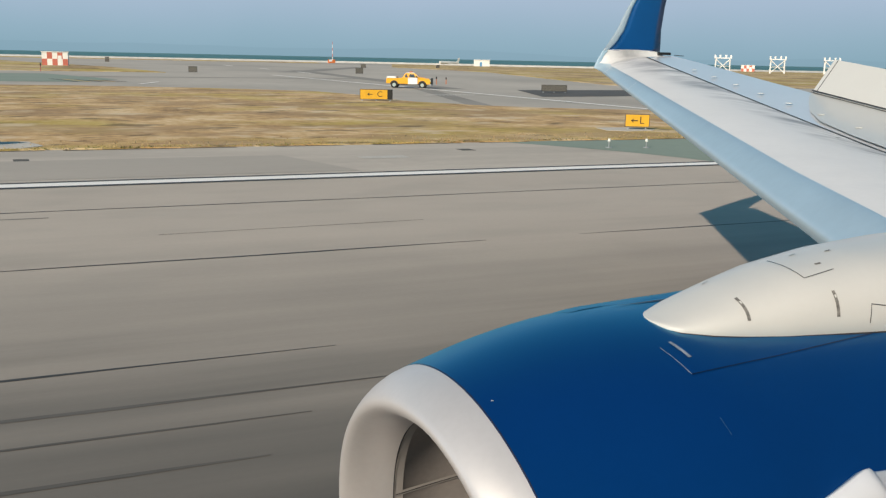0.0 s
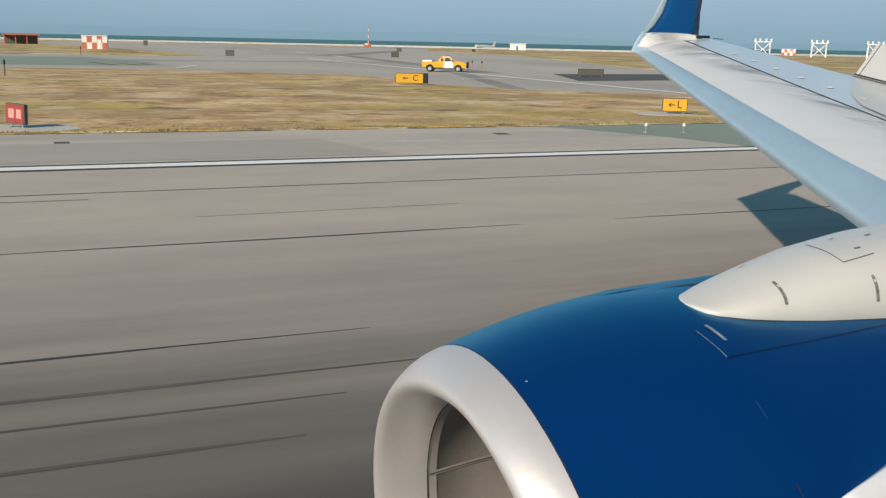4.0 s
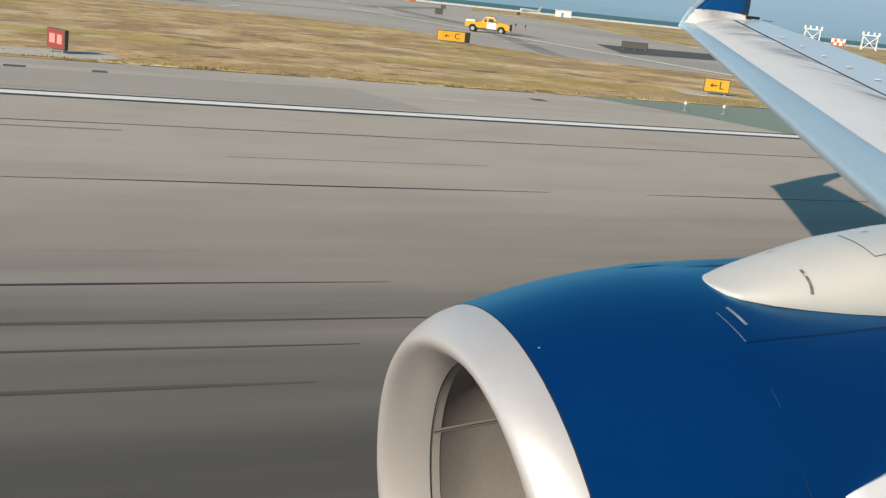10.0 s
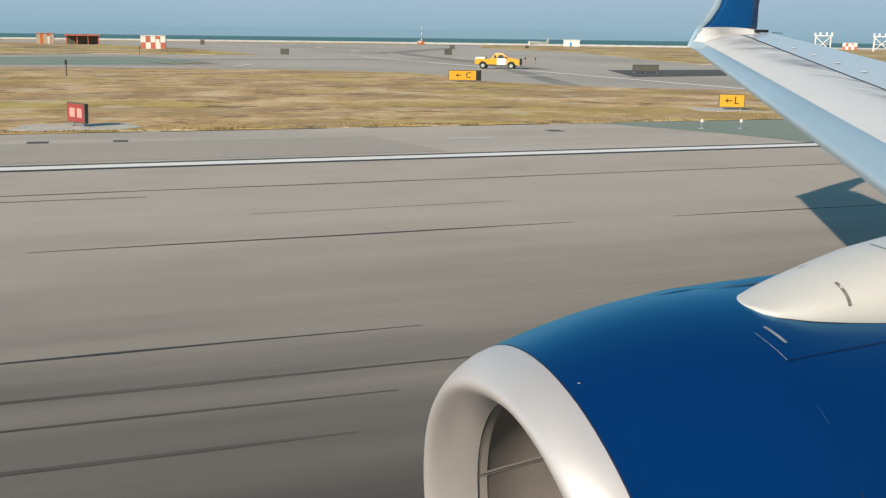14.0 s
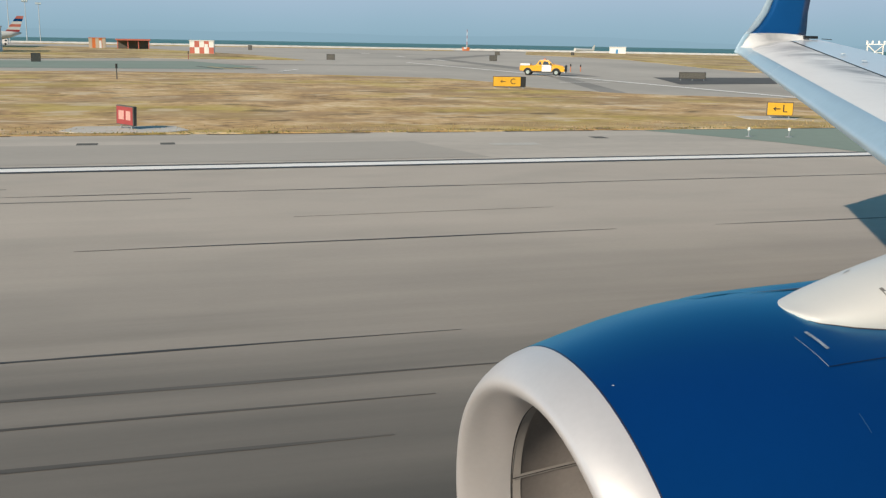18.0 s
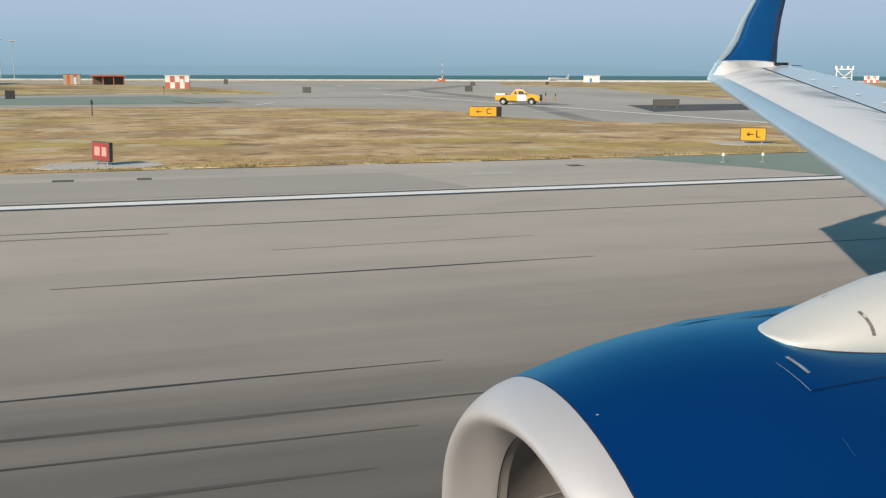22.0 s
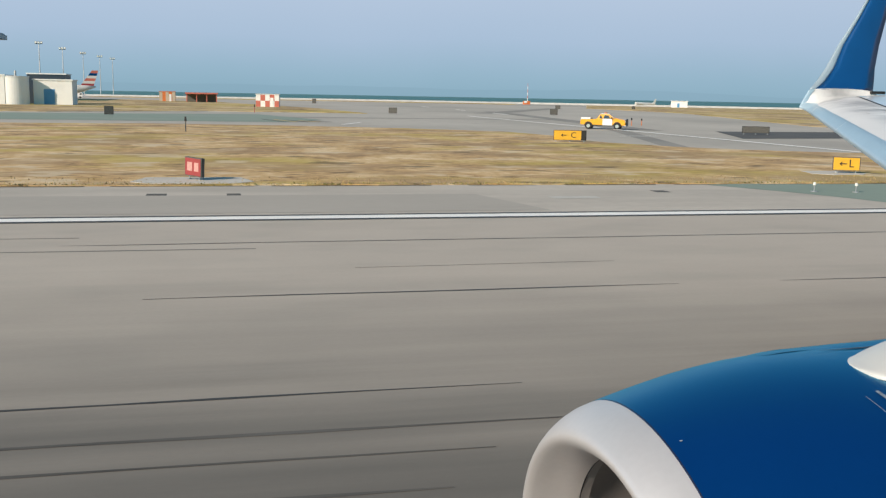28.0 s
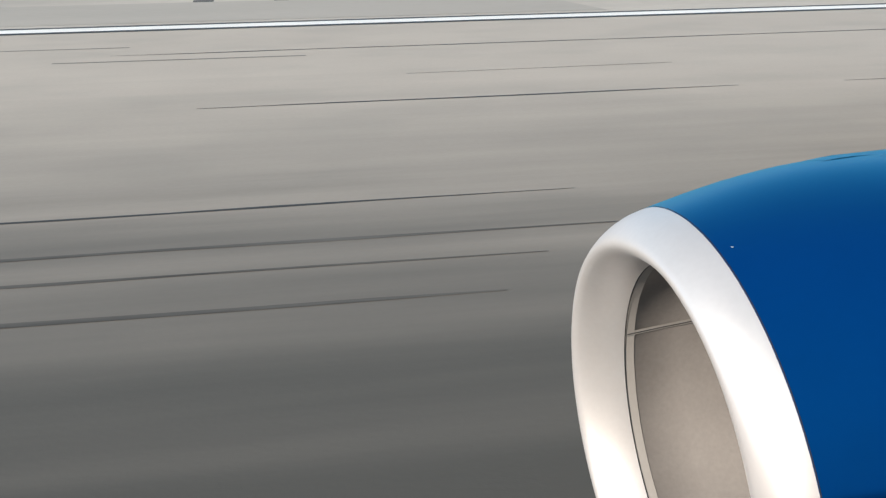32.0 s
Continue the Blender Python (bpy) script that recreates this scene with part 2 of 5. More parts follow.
def grazing_gloss(m, colour, rough, amount):
    """Sky sheen imitated on the paint: a tinted gloss that strengthens at grazing angles."""
    n, link = m.node_tree.nodes, m.node_tree.links.new
    gloss, mix, facing, span = n.new("ShaderNodeBsdfGlossy"), n.new("ShaderNodeMixShader"), n.new("ShaderNodeLayerWeight"), n.new("ShaderNodeMapRange")
    gloss.inputs["Color"].default_value, gloss.inputs["Roughness"].default_value = (*colour, 1), rough
    facing.inputs["Blend"].default_value = 0.5
    span.interpolation_type = "SMOOTHSTEP"
    for k, v in enumerate((0.30, 1.0, 0.0, amount)):
        span.inputs[k + 1].default_value = v
    link(facing.outputs["Facing"], span.inputs[0])
    link(span.outputs[0], mix.inputs[0])
    link(n["Principled BSDF"].outputs[0], mix.inputs[1])
    link(gloss.outputs[0], mix.inputs[2])
    link(mix.outputs[0], n["Material Output"].inputs["Surface"])


grazing_gloss(BLUE, (0.035, 0.55, 0.77), 0.42, 0.64)
WHITE = material("white_aircraft_paint", (0.595, 0.60, 0.58), 0.38, vary=0.02, scale=2, fine=30, coat=0.25)
SILVER = material("bare_metal_lip", (0.69, 0.68, 0.685), 0.42, metal=0.5, vary=0.04, scale=3, fine=40)
SLAT = material("slat_metal", (0.485, 0.635, 0.735), 0.36, metal=0.4, vary=0.06, scale=1.2, fine=12)
WING_WHITE = material("wing_skin", (0.84, 0.825, 0.81), 0.45, vary=0.04, scale=0.8, stretch=(1, 1, 1), fine=15, dirt=(0.6, 0.6, 0.61), dirt_amount=0.15, dirt_scale=1.6)
def wing_streaks(m, colour, amount):
    """Oily grime drawn back over the skin, strongest ahead of the spoiler hinge."""
    n, link = m.node_tree.nodes, m.node_tree.links.new
    bsdf = n["Principled BSDF"]
    old = bsdf.inputs["Base Color"].links[0].from_socket

    def math_node(op, a, b, c=None):
        k = n.new("ShaderNodeMath")
        k.operation = op
        k.use_clamp = op == "MULTIPLY"
        for socket, v in zip(k.inputs, (a, b, c)):
            if isinstance(v, (int, float)):
                socket.default_value = v
            elif v is not None:
                link(v, socket)
        return k.outputs[0]

    geo, split = n.new("ShaderNodeNewGeometry"), n.new("ShaderNodeSeparateXYZ")
    link(geo.outputs["Position"], split.inputs[0])
    chord = math_node("ADD", math_node("MULTIPLY_ADD", split.outputs["Y"], -0.38, split.outputs["X"]), -5.38)
    band = n.new("ShaderNodeMapRange")
    band.interpolation_type = "SMOOTHSTEP"
    for k, v in enumerate((-1.05, -0.35, 0.0, 1.0)):
        band.inputs[k + 1].default_value = v
    link(chord, band.inputs[0])
    where = n.new("ShaderNodeCombineXYZ")
    link(math_node("ADD", chord, 0.0), where.inputs[0])
    link(split.outputs["Y"], where.inputs[1])
    masks = []
    for scale, lo, hi in (((0.8, 1.9, 1), 0.44, 0.66), ((1.8, 6.5, 1), 0.42, 0.66)):
        mp, t, r = n.new("ShaderNodeMapping"), n.new("ShaderNodeTexNoise"), n.new("ShaderNodeMapRange")
        mp.inputs["Scale"].default_value = scale
        link(where.outputs[0], mp.inputs[0])
        t.inputs["Scale"].default_value, t.inputs["Detail"].default_value = 1.0, 5
        link(mp.outputs[0], t.inputs["Vector"])
        r.inputs[1].default_value, r.inputs[2].default_value = lo, hi
        link(t.outputs["Fac"], r.inputs[0])
        masks.append(r.outputs[0])
    both = math_node("ADD", math_node("MULTIPLY", masks[0], 0.75), math_node("MULTIPLY", masks[1], 0.35))
    mix = n.new("ShaderNodeMix")
    mix.data_type = "RGBA"
    link(math_node("MULTIPLY", math_node("MULTIPLY", both, band.outputs[0]), amount), mix.inputs[0])
    link(old, mix.inputs[6])
    mix.inputs[7].default_value = (*colour, 1)
    link(mix.outputs[2], bsdf.inputs["Base Color"])


wing_streaks(WING_WHITE, (0.26, 0.26, 0.27), 1.0)
WING_GREY = material("wing_panel_paint", (0.625, 0.67, 0.73), 0.3, vary=0.04, scale=0.7, fine=10, coat=0.4)
LINER = material("inlet_liner", (0.265, 0.252, 0.245), 0.6, vary=0.14, scale=3, fine=45)
LINER_EDGE = material("inlet_edge_band", (0.345, 0.335, 0.325), 0.55, vary=0.06, scale=4, fine=40)
BLACK = material("black_paint", (0.015, 0.015, 0.015), 0.5, vary=0.2, scale=5)
# The cowl's blue again, lightened for the sun and sky the winglet catches.
LIT_WINGLET_BLUE = material("lit_winglet_blue", (0.003, 0.062, 0.205), 0.35, vary=0.06, scale=2, fine=20, coat=0.3)
SEALANT = material("white_joint_sealant", (0.92, 0.92, 0.90), 0.5, vary=0.03, scale=8)
WINGLET_EDGE = material("winglet_edge_metal", (0.43, 0.53, 0.60), 0.4, metal=0.3, vary=0.05, scale=2, fine=20)
GAP = material("dark_gap", (0.03, 0.03, 0.032), 0.6, vary=0.2, scale=20)
SLOT = material("dark_slot", (0.17, 0.165, 0.155), 0.6, vary=0.6, scale=50, fine=120)
PLACARD = material("grey_placard", (0.20, 0.25, 0.31), 0.5, vary=0.5, scale=60, fine=140)
CABIN = material("cabin_wall", (0.5, 0.49, 0.47), 0.7, vary=0.03, scale=4)
FAN = material("fan_titanium", (0.28, 0.27, 0.27), 0.5, metal=0.4, vary=0.1, scale=6)
SIGN_YELLOW = material("yellow_sign_face", (0.66, 0.36, 0.02), 0.5, vary=0.12, scale=2, fine=20)
FADED_MARK = material("faded_sign_marking", (0.56, 0.30, 0.27), 0.7, vary=0.2, scale=6, fine=30)
SIGN_RED = material("red_sign_face", (0.30, 0.045, 0.045), 0.55, vary=0.15, scale=3, fine=20)
RED = material("red_paint", (0.50, 0.14, 0.10), 0.6, vary=0.12, scale=0.6, fine=6)
ORANGE = material("orange_paint", (0.60, 0.16, 0.04), 0.6, vary=0.12, scale=0.6, fine=6)
WHITE_WALL = material("white_painted_wall", (0.78, 0.78, 0.76), 0.7, vary=0.05, scale=0.3, fine=4, dirt=(0.5, 0.48, 0.45), dirt_amount=0.25, dirt_scale=0.3)
TAN_WALL = material("tan_wall", (0.48, 0.40, 0.31), 0.8, vary=0.08, scale=0.3, fine=4)
HANGAR = material("hangar_cladding", (0.20, 0.27, 0.34), 0.6, vary=0.08, scale=0.1, fine=3)
HANGAR_ROOF = material("hangar_roof", (0.34, 0.40, 0.45), 0.6, vary=0.1, scale=0.3, fine=3)
HANGAR_DARK = material("dark_hangar_door", (0.03, 0.045, 0.065), 0.5, vary=0.15, scale=0.2, fine=2)
GLASS = material("dark_window_glass", (0.05, 0.07, 0.09), 0.1, vary=0.1, scale=1)
BLUE_DOOR = material("blue_door", (0.08, 0.26, 0.48), 0.5, vary=0.1, scale=1)
STEEL = material("galvanised_steel", (0.45, 0.46, 0.47), 0.45, metal=0.7, vary=0.1, scale=4)
WHITE_STEEL = material("white_steel", (0.78, 0.78, 0.77), 0.5, vary=0.06, scale=3)
TRUCK_YELLOW = material("yellow_truck_paint", (0.80, 0.38, 0.015), 0.35, vary=0.04, scale=2, coat=0.5)
TYRE = material("tyre_rubber", (0.02, 0.02, 0.02), 0.85, vary=0.2, scale=10)
CHROME = material("wheel_metal", (0.6, 0.6, 0.6), 0.3, metal=0.9, vary=0.05, scale=10)
LAMP_GLASS = material("lamp_glass", (0.75, 0.75, 0.7), 0.15, vary=0.05, scale=10)
SIGN_BACK = material("weathered_sign_back", (0.10, 0.095, 0.085), 0.8, vary=0.3, scale=6, fine=30)


def painted_haze_material(name, stops, height):
    """Hazy distance: haze painted as a glow that changes with height above the horizon."""
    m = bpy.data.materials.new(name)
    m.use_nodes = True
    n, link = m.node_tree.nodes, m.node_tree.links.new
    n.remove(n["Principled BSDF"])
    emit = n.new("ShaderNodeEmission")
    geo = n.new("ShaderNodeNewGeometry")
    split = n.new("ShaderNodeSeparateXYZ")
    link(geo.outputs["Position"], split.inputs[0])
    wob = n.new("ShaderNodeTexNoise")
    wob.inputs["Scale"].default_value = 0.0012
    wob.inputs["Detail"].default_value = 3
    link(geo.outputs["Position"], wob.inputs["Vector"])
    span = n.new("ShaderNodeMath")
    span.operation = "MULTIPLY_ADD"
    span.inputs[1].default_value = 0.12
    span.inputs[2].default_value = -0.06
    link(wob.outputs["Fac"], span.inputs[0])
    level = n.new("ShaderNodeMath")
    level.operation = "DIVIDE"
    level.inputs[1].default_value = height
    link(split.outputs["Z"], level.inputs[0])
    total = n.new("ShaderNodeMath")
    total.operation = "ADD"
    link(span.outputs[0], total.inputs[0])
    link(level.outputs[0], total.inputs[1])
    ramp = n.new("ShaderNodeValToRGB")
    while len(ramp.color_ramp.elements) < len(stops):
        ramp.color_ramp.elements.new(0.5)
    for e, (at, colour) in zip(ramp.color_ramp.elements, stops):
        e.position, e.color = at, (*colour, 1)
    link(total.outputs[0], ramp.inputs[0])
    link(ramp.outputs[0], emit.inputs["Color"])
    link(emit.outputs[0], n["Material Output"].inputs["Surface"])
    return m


HAZE = painted_haze_material("hazy_sky", ((0.0, (0.245, 0.402, 0.505)), (0.12, (0.292, 0.443, 0.562)), (0.3, (0.378, 0.499, 0.650)), (0.6, (0.448, 0.551, 0.702)), (1.0, (0.488, 0.578, 0.730))), 900)
# The hills emit near-sky colours, so their veil of haze is painted in.
HILLS = painted_haze_material("painted_haze_hills", ((0.0, (0.238, 0.388, 0.490)), (0.2, (0.286, 0.425, 0.540))), 900)


# ---------------------------------------------------------------- mesh helpers
def mesh_of(bm, name, smooth=False):
    me = bpy.data.meshes.new(name)
    bmesh.ops.recalc_face_normals(bm, faces=bm.faces)
    bm.to_mesh(me)
    bm.free()
    if smooth:
        for p in me.polygons:
            p.use_smooth = True
    return me


def part(name, bm, mat, parent=None, label="", smooth=False, at=None):
    """Links a bmesh as one mesh object, under a thing or part if one is given."""
    ob = new(name, mesh_of(bm, name, smooth))
    ob.data.materials.append(mat)
    if parent:
        ob.parent = parent
    if at is not None:
        ob.matrix_basis = at
    if label:
        ob["label"] = label
    return ob


def thing(name, label, category, m=None, group="", kind=""):
    ob = new(name)
    ob.empty_display_size = 0.2
    if m is not None:
        ob.matrix_basis = m
    return tagged(ob, label, category, group, kind)


def box(bm, lo, hi, bevel=0.0):
    lo, hi = Vector(lo), Vector(hi)
    made = bmesh.ops.create_cube(bm, size=1.0, matrix=Matrix.Translation((lo + hi) / 2) @ Matrix.Diagonal((*(hi - lo), 1)))
    if bevel:
        edges = {e for v in made["verts"] for e in v.link_edges}
        bmesh.ops.bevel(bm, geom=list(edges), offset=bevel, segments=2, affect="EDGES", profile=0.5)
    return bm


def boxed(lo, hi, bevel=0.0):
    return box(bmesh.new(), lo, hi, bevel)


def rod(bm, a, b, r, r2=None, n=8):
    a, b = Vector(a), Vector(b)
    d = b - a
    m = Matrix.Translation((a + b) / 2) @ d.to_track_quat("Z", "Y").to_matrix().to_4x4()
    bmesh.ops.create_cone(bm, cap_ends=True, segments=n, radius1=r, radius2=r if r2 is None else r2, depth=d.length, matrix=m)
    return bm


def sheet(points, z, drop=0.0):
    """A flat polygon, with a skirt of the given depth."""
    bm = bmesh.new()
    f = bm.faces.new([bm.verts.new((x, y, z)) for x, y in points])
    if drop:
        made = bmesh.ops.extrude_face_region(bm, geom=[f])
        for v in made["geom"]:
            if isinstance(v, bmesh.types.BMVert):
                v.co.z -= drop
    return bm


def loft(rings, close=True, caps=False):
    """Quads between rings of equal length."""
    bm = bmesh.new()
    rows = [[bm.verts.new(p) for p in ring] for ring in rings]
    k = len(rows[0])
    for a, b in zip(rows, rows[1:]):
        for i in range(k if close else k - 1):
            j = (i + 1) % k
            bm.faces.new((a[i], a[j], b[j], b[i]))
    if caps:
        bm.faces.new(rows[0])
        bm.faces.new(rows[-1])
    return bm


def strip(points, width, normal_of):
    """A thin ribbon along points that lies on a surface with the given normals."""
    bm = bmesh.new()
    rows = []
    for i, p in enumerate(points):
        a, b = points[max(0, i - 1)], points[min(len(points) - 1, i + 1)]
        side = (b - a).normalized().cross(normal_of(p)).normalized() * width / 2
        rows.append((bm.verts.new(p - side), bm.verts.new(p + side)))
    for (a, b), (c, d) in zip(rows, rows[1:]):
        bm.faces.new((a, b, d, c))
    return bm


def interp(x, xs, ys):
    return float(np.interp(x, xs, ys))


# ---------------------------------------------------------------- ground
X0, X1 = -500, 900
tagged(part("ground", sheet([(-4800, -4800), (4800, -4800), (4800, 4800), (-4800, 4800)], -0.12), EARTH), "dry bare earth reaching to the horizon", "ground", kind="structure")
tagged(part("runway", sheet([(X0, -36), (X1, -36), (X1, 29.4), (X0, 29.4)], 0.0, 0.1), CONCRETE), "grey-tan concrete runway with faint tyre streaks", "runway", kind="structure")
tagged(part("pavement", sheet([(X0, 29.4), (X1, 29.4), (X1, 39.4), (X0, 39.4)], -0.004, 0.1), SHOULDER), "pale concrete runway shoulder beside the grass", "pavement", kind="structure")
tagged(part("pavement", sheet([(X0, 39.4), (X1, 39.4), (X1, 396), (600, 414), (306, 436), (174, 544), (-150, 650), (X0, 740)], -0.03), APRON), "pale concrete taxiways and crossing runway", "pavement", kind="structure")
tagged(part("water", sheet([(-4800, 1500), (-700, 764), (-150, 652), (174, 546), (306, 438), (600, 416), (4800, 300), (4800, 4800), (-4800, 4800)], -0.06), SEA), "dark teal sea beyond the airfield", "sea", kind="structure")

line = part("edge_line", sheet([(X0, 28.64), (X1, 28.64), (X1, 29.40), (X0, 29.40)], 0.006), WHITE_LINE)
tagged(line, "white painted runway edge line with dark borders", "line marking", kind="structure")
for y, wide in ((28.34, 0.32), (29.39, 0.26)):
    tagged(part("line_border", sheet([(X0, y), (X1, y), (X1, y + wide), (X0, y + wide)], 0.010), SEAM), "black border of the white edge line", "line marking", kind="structure")


def ribbon_line(name, a, b, width, mat, z, label, category, kind="structure"):
    a, b = Vector((*a, 0)), Vector((*b, 0))
    s = (b - a).normalized().cross(Vector((0, 0, 1))) * width / 2
    ob = part(name, sheet([tuple((a - s).xy), tuple((b - s).xy), tuple((b + s).xy), tuple((a + s).xy)], z), mat)
    return tagged(ob, label, category, kind=kind)


# tar seams along the runway
def tar_seam(y, a, b, w, slope=0.0, rubber=False):
    """A poured tar line or a tyre's streak: it wanders a little and swells and thins on its way."""
    r = random.Random(int(y * 10 + a))
    bm, last, n = bmesh.new(), None, max(6, int((b - a) / 1.2))
    for i in range(n + 1):
        x = a + (b - a) * i / n
        c = y + slope * (x - a) + 0.05 * noise.noise((x * 0.25, y, 0)) + 0.015 * noise.noise((x * 1.7, y, 2))
        half = w * (0.32 + 0.3 * abs(noise.noise((x * 0.6, y, 5))) + r.uniform(0, 0.18)) * min(1.0, 0.25 + i / 3, 0.25 + (n - i) / 3)
        row = (bm.verts.new((x, c - half, 0.005)), bm.verts.new((x, c + half, 0.005)))
        if last:
            bm.faces.new((last[0], row[0], row[1], last[1]))
        last = row
    if rubber:
        return tagged(part("tyre_mark", bm, FRESH_RUBBER), "dark rubber streak along the runway", "tyre mark", kind="structure")
    return tagged(part("tar_seam", bm, SEAM), "thin black tar seam in the concrete", "seam", kind="structure")


for y, a, b, w in ((24.1, -3.5, 40, 0.085), (24.1, 47, 200, 0.085), (17.6, -1.2, 9.2, 0.09), (17.6, 11.5, 60, 0.08), (11.55, -14, 3.9, 0.07)):
    tar_seam(y, a, b, w)
for y, a, b, w in ((10.38, -14, 4.6, 0.09), (9.62, -16, 2.9, 0.07), (8.6, -12, 2.2, 0.11)):
    tar_seam(y, a, b, w, -0.012, True)
rng = random.Random(5)
for _ in range(5):
    y, a, n = rng.uniform(11, 27), rng.uniform(-12, 34), rng.uniform(0.6, 7)
    ribbon_line("tyre_mark", (a, y), (a + n, y + rng.uniform(-0.12, 0.12)), rng.uniform(0.04, 0.16), RUBBER, 0.004, "faint dark tyre mark on the concrete", "tyre mark")


ribbon_line("tyre_mark", (3, 20.3), (9, 20.4), 0.03, FRESH_RUBBER, 0.0035, "long dark rubber streak along the runway", "tyre mark")


def grass_patch(name, outline, z, mat, label):
    """Grass with an uneven edge, a little proud of the pavement."""
    pts = []
    r = random.Random(len(outline))
    for (ax, ay), (bx, by) in zip(outline, outline[1:] + outline[:1]):
        d = math.hypot(bx - ax, by - ay)
        k = max(1, min(70, int(d / 1.5)))
        for i in range(k):
            f = i / k
            j = 0.22 if d < 500 and i else 0
            pts.append((ax + (bx - ax) * f + r.uniform(-j, j), ay + (by - ay) * f + r.uniform(-j, j)))
    ob = part(name, sheet(pts, z, 0.14), mat)
    return tagged(ob, label, "grass", kind="stuff")


grass_patch("dry_grass", [(-260, 39.3), (-60, 39.3), (10, 39.3), (40, 39.35), (80, 39.4), (300, 39.4), (300, 62), (62, 60), (50, 61.5), (42, 65), (36, 70), (32.5, 77), (32.6, 90), (30.5, 100), (20.2, 107), (8.4, 112), (-6, 114.4), (-17, 112), (-260, 112)], 0.05, GRASS, "dry straw-coloured grass strip between runway and taxiway")
grass_patch("dry_grass", [(-300, 160), (-26, 172), (0, 195), (30.5, 191), (27, 250), (0, 388), (-67, 437), (-300, 560)], 0.04, FAR_GRASS, "far patch of dry yellow grass beyond the taxiway")
grass_patch("dry_grass", [(137, 343), (132, 257), (91, 134), (96, 120), (300, 150), (420, 330), (410, 424), (304, 432), (200, 500)], 0.04, FAR_GRASS, "far patch of dry yellow grass beside the crossing runway")
grass_patch("dry_grass", [(-60, 540), (60, 505), (150, 470), (168, 536), (40, 576), (-60, 606)], 0.04, FAR_GRASS, "far strip of dry grass along the shore")

tagged(part("taxiway", sheet([(-300, 122), (9.5, 127), (16, 140), (8.3, 172), (-25, 162), (-300, 150)], -0.012), GREEN), "green-painted taxiway shoulder", "taxiway", kind="structure")
fillet = [(25.2, 29.68), (72, 29.68), (66, 39.25), (21.4, 39.25)]
fillet += [(21.5 + 3.7 * f + 0.5 * math.sin(math.pi * f), 38.6 - 8.6 * f) for f in (0.0, 0.15, 0.3, 0.45, 0.6, 0.75, 0.9)]
tagged(part("taxiway", sheet(fillet, 0.003), GREEN), "green-painted corner of the runway shoulder", "taxiway", kind="structure")
for i in range(5):
    ribbon_line("chevron_stripe", (7.4 + i * 1.5, 140 - i * 1.5), (9.8 + i * 1.5, 127 + i * 0.6), 0.5, YELLOW_LINE if i % 2 else DARK_ASPHALT, 0.002, "yellow and black striped taxiway edge marking", "line marking")
ribbon_line("white_line", (48, 180), (48.6, 63), 0.9, WHITE_LINE, 0.004, "white edge line of the crossing runway", "line marking")
ribbon_line("white_line", (16, 119.5), (19.8, 129.6), 0.5, WHITE_LINE, 0.004, "short white taxiway dash", "line marking")
ribbon_line("white_line", (40.3, 91.5), (46.2, 92.1), 0.5, WHITE_LINE, 0.004, "short white taxiway dash", "line marking")
for y0, y1, xx in ((200, 216, 62), (250, 266, 66), (310, 330, 70)):
    ribbon_line("white_line", (xx, y0), (xx + 1.5, y1), 0.9, WHITE_LINE, 0.004, "white dash of the crossing runway", "line marking")
for i, (a, b, w) in enumerate((((36, 70), (60, 150), 2.0), ((52, 110), (70, 240), 4.0), ((-10, 152), (60, 158), 3.0), ((60, 210), (120, 330), 6.0))):
    ribbon_line("tyre_mark", a, b, w, FAR_RUBBER, -0.024 + 0.005 * i, "dark band of tyre rubber across the taxiway", "tyre mark")
tagged(part("paved_patch", sheet([(52, 88), (92, 96), (100, 112), (60, 108)], -0.006), DARK_ASPHALT), "dark asphalt patch in the taxiway", "paved patch", kind="structure")

# Broken dark brown strip where the shoulder meets the grass.
EDGE_BROWN = material("dark_edge_brown", (0.11, 0.085, 0.05), 0.95, vary=0.4, scale=0.8, fine=6)
soil = random.Random(31)
x = -120.0
while x < 70:
    n = soil.uniform(2.0, 7.0)
    ribbon_line("grass_edge_strip", (x, 39.14), (x + n, 39.14), soil.uniform(0.14, 0.30), EDGE_BROWN, 0.006, "dark brown strip along the grass edge", "soil")
    x += n + soil.uniform(0.0, 1.6)
# tufts of straw along and over the near grass
def tufts(name, mat, count, seed, ylo, yhi, label, size):
    g = np.random.default_rng(seed)
    x = g.uniform(-30, 60, count)
    y = ylo + (yhi - ylo) * g.uniform(0, 1, count) ** 1.6
    h = g.uniform(0.4, 1.0, count) * size
    ang = g.uniform(0, math.pi, count)
    w = h * g.uniform(0.5, 1.6, count)
    lean = g.uniform(-0.3, 0.3, count) * h
    verts = np.zeros((count, 4, 3))
    c, s = np.cos(ang), np.sin(ang)
    for i, (f, up) in enumerate(((-1, 0), (1, 0), (0.7, 1), (-0.6, 0.8))):
        verts[:, i, 0] = x + c * w * f / 2 + lean * up
        verts[:, i, 1] = y + s * w * f / 2
        verts[:, i, 2] = 0.04 + h * up
    me = bpy.data.meshes.new(name)
    me.from_pydata(verts.reshape(-1, 3).tolist(), [], (np.arange(count * 4).reshape(-1, 4)).tolist())
    me.materials.append(mat)
    return tagged(new(name, me), label, "grass", kind="stuff")


tufts("straw_tufts", TUFT, 3600, 3, 39.4, 43, "low tufts of dry straw grass", 0.06)
tufts("green_weeds", WEED, 2400, 9, 39.25, 39.8, "green weeds along the edge of the shoulder", 0.065)

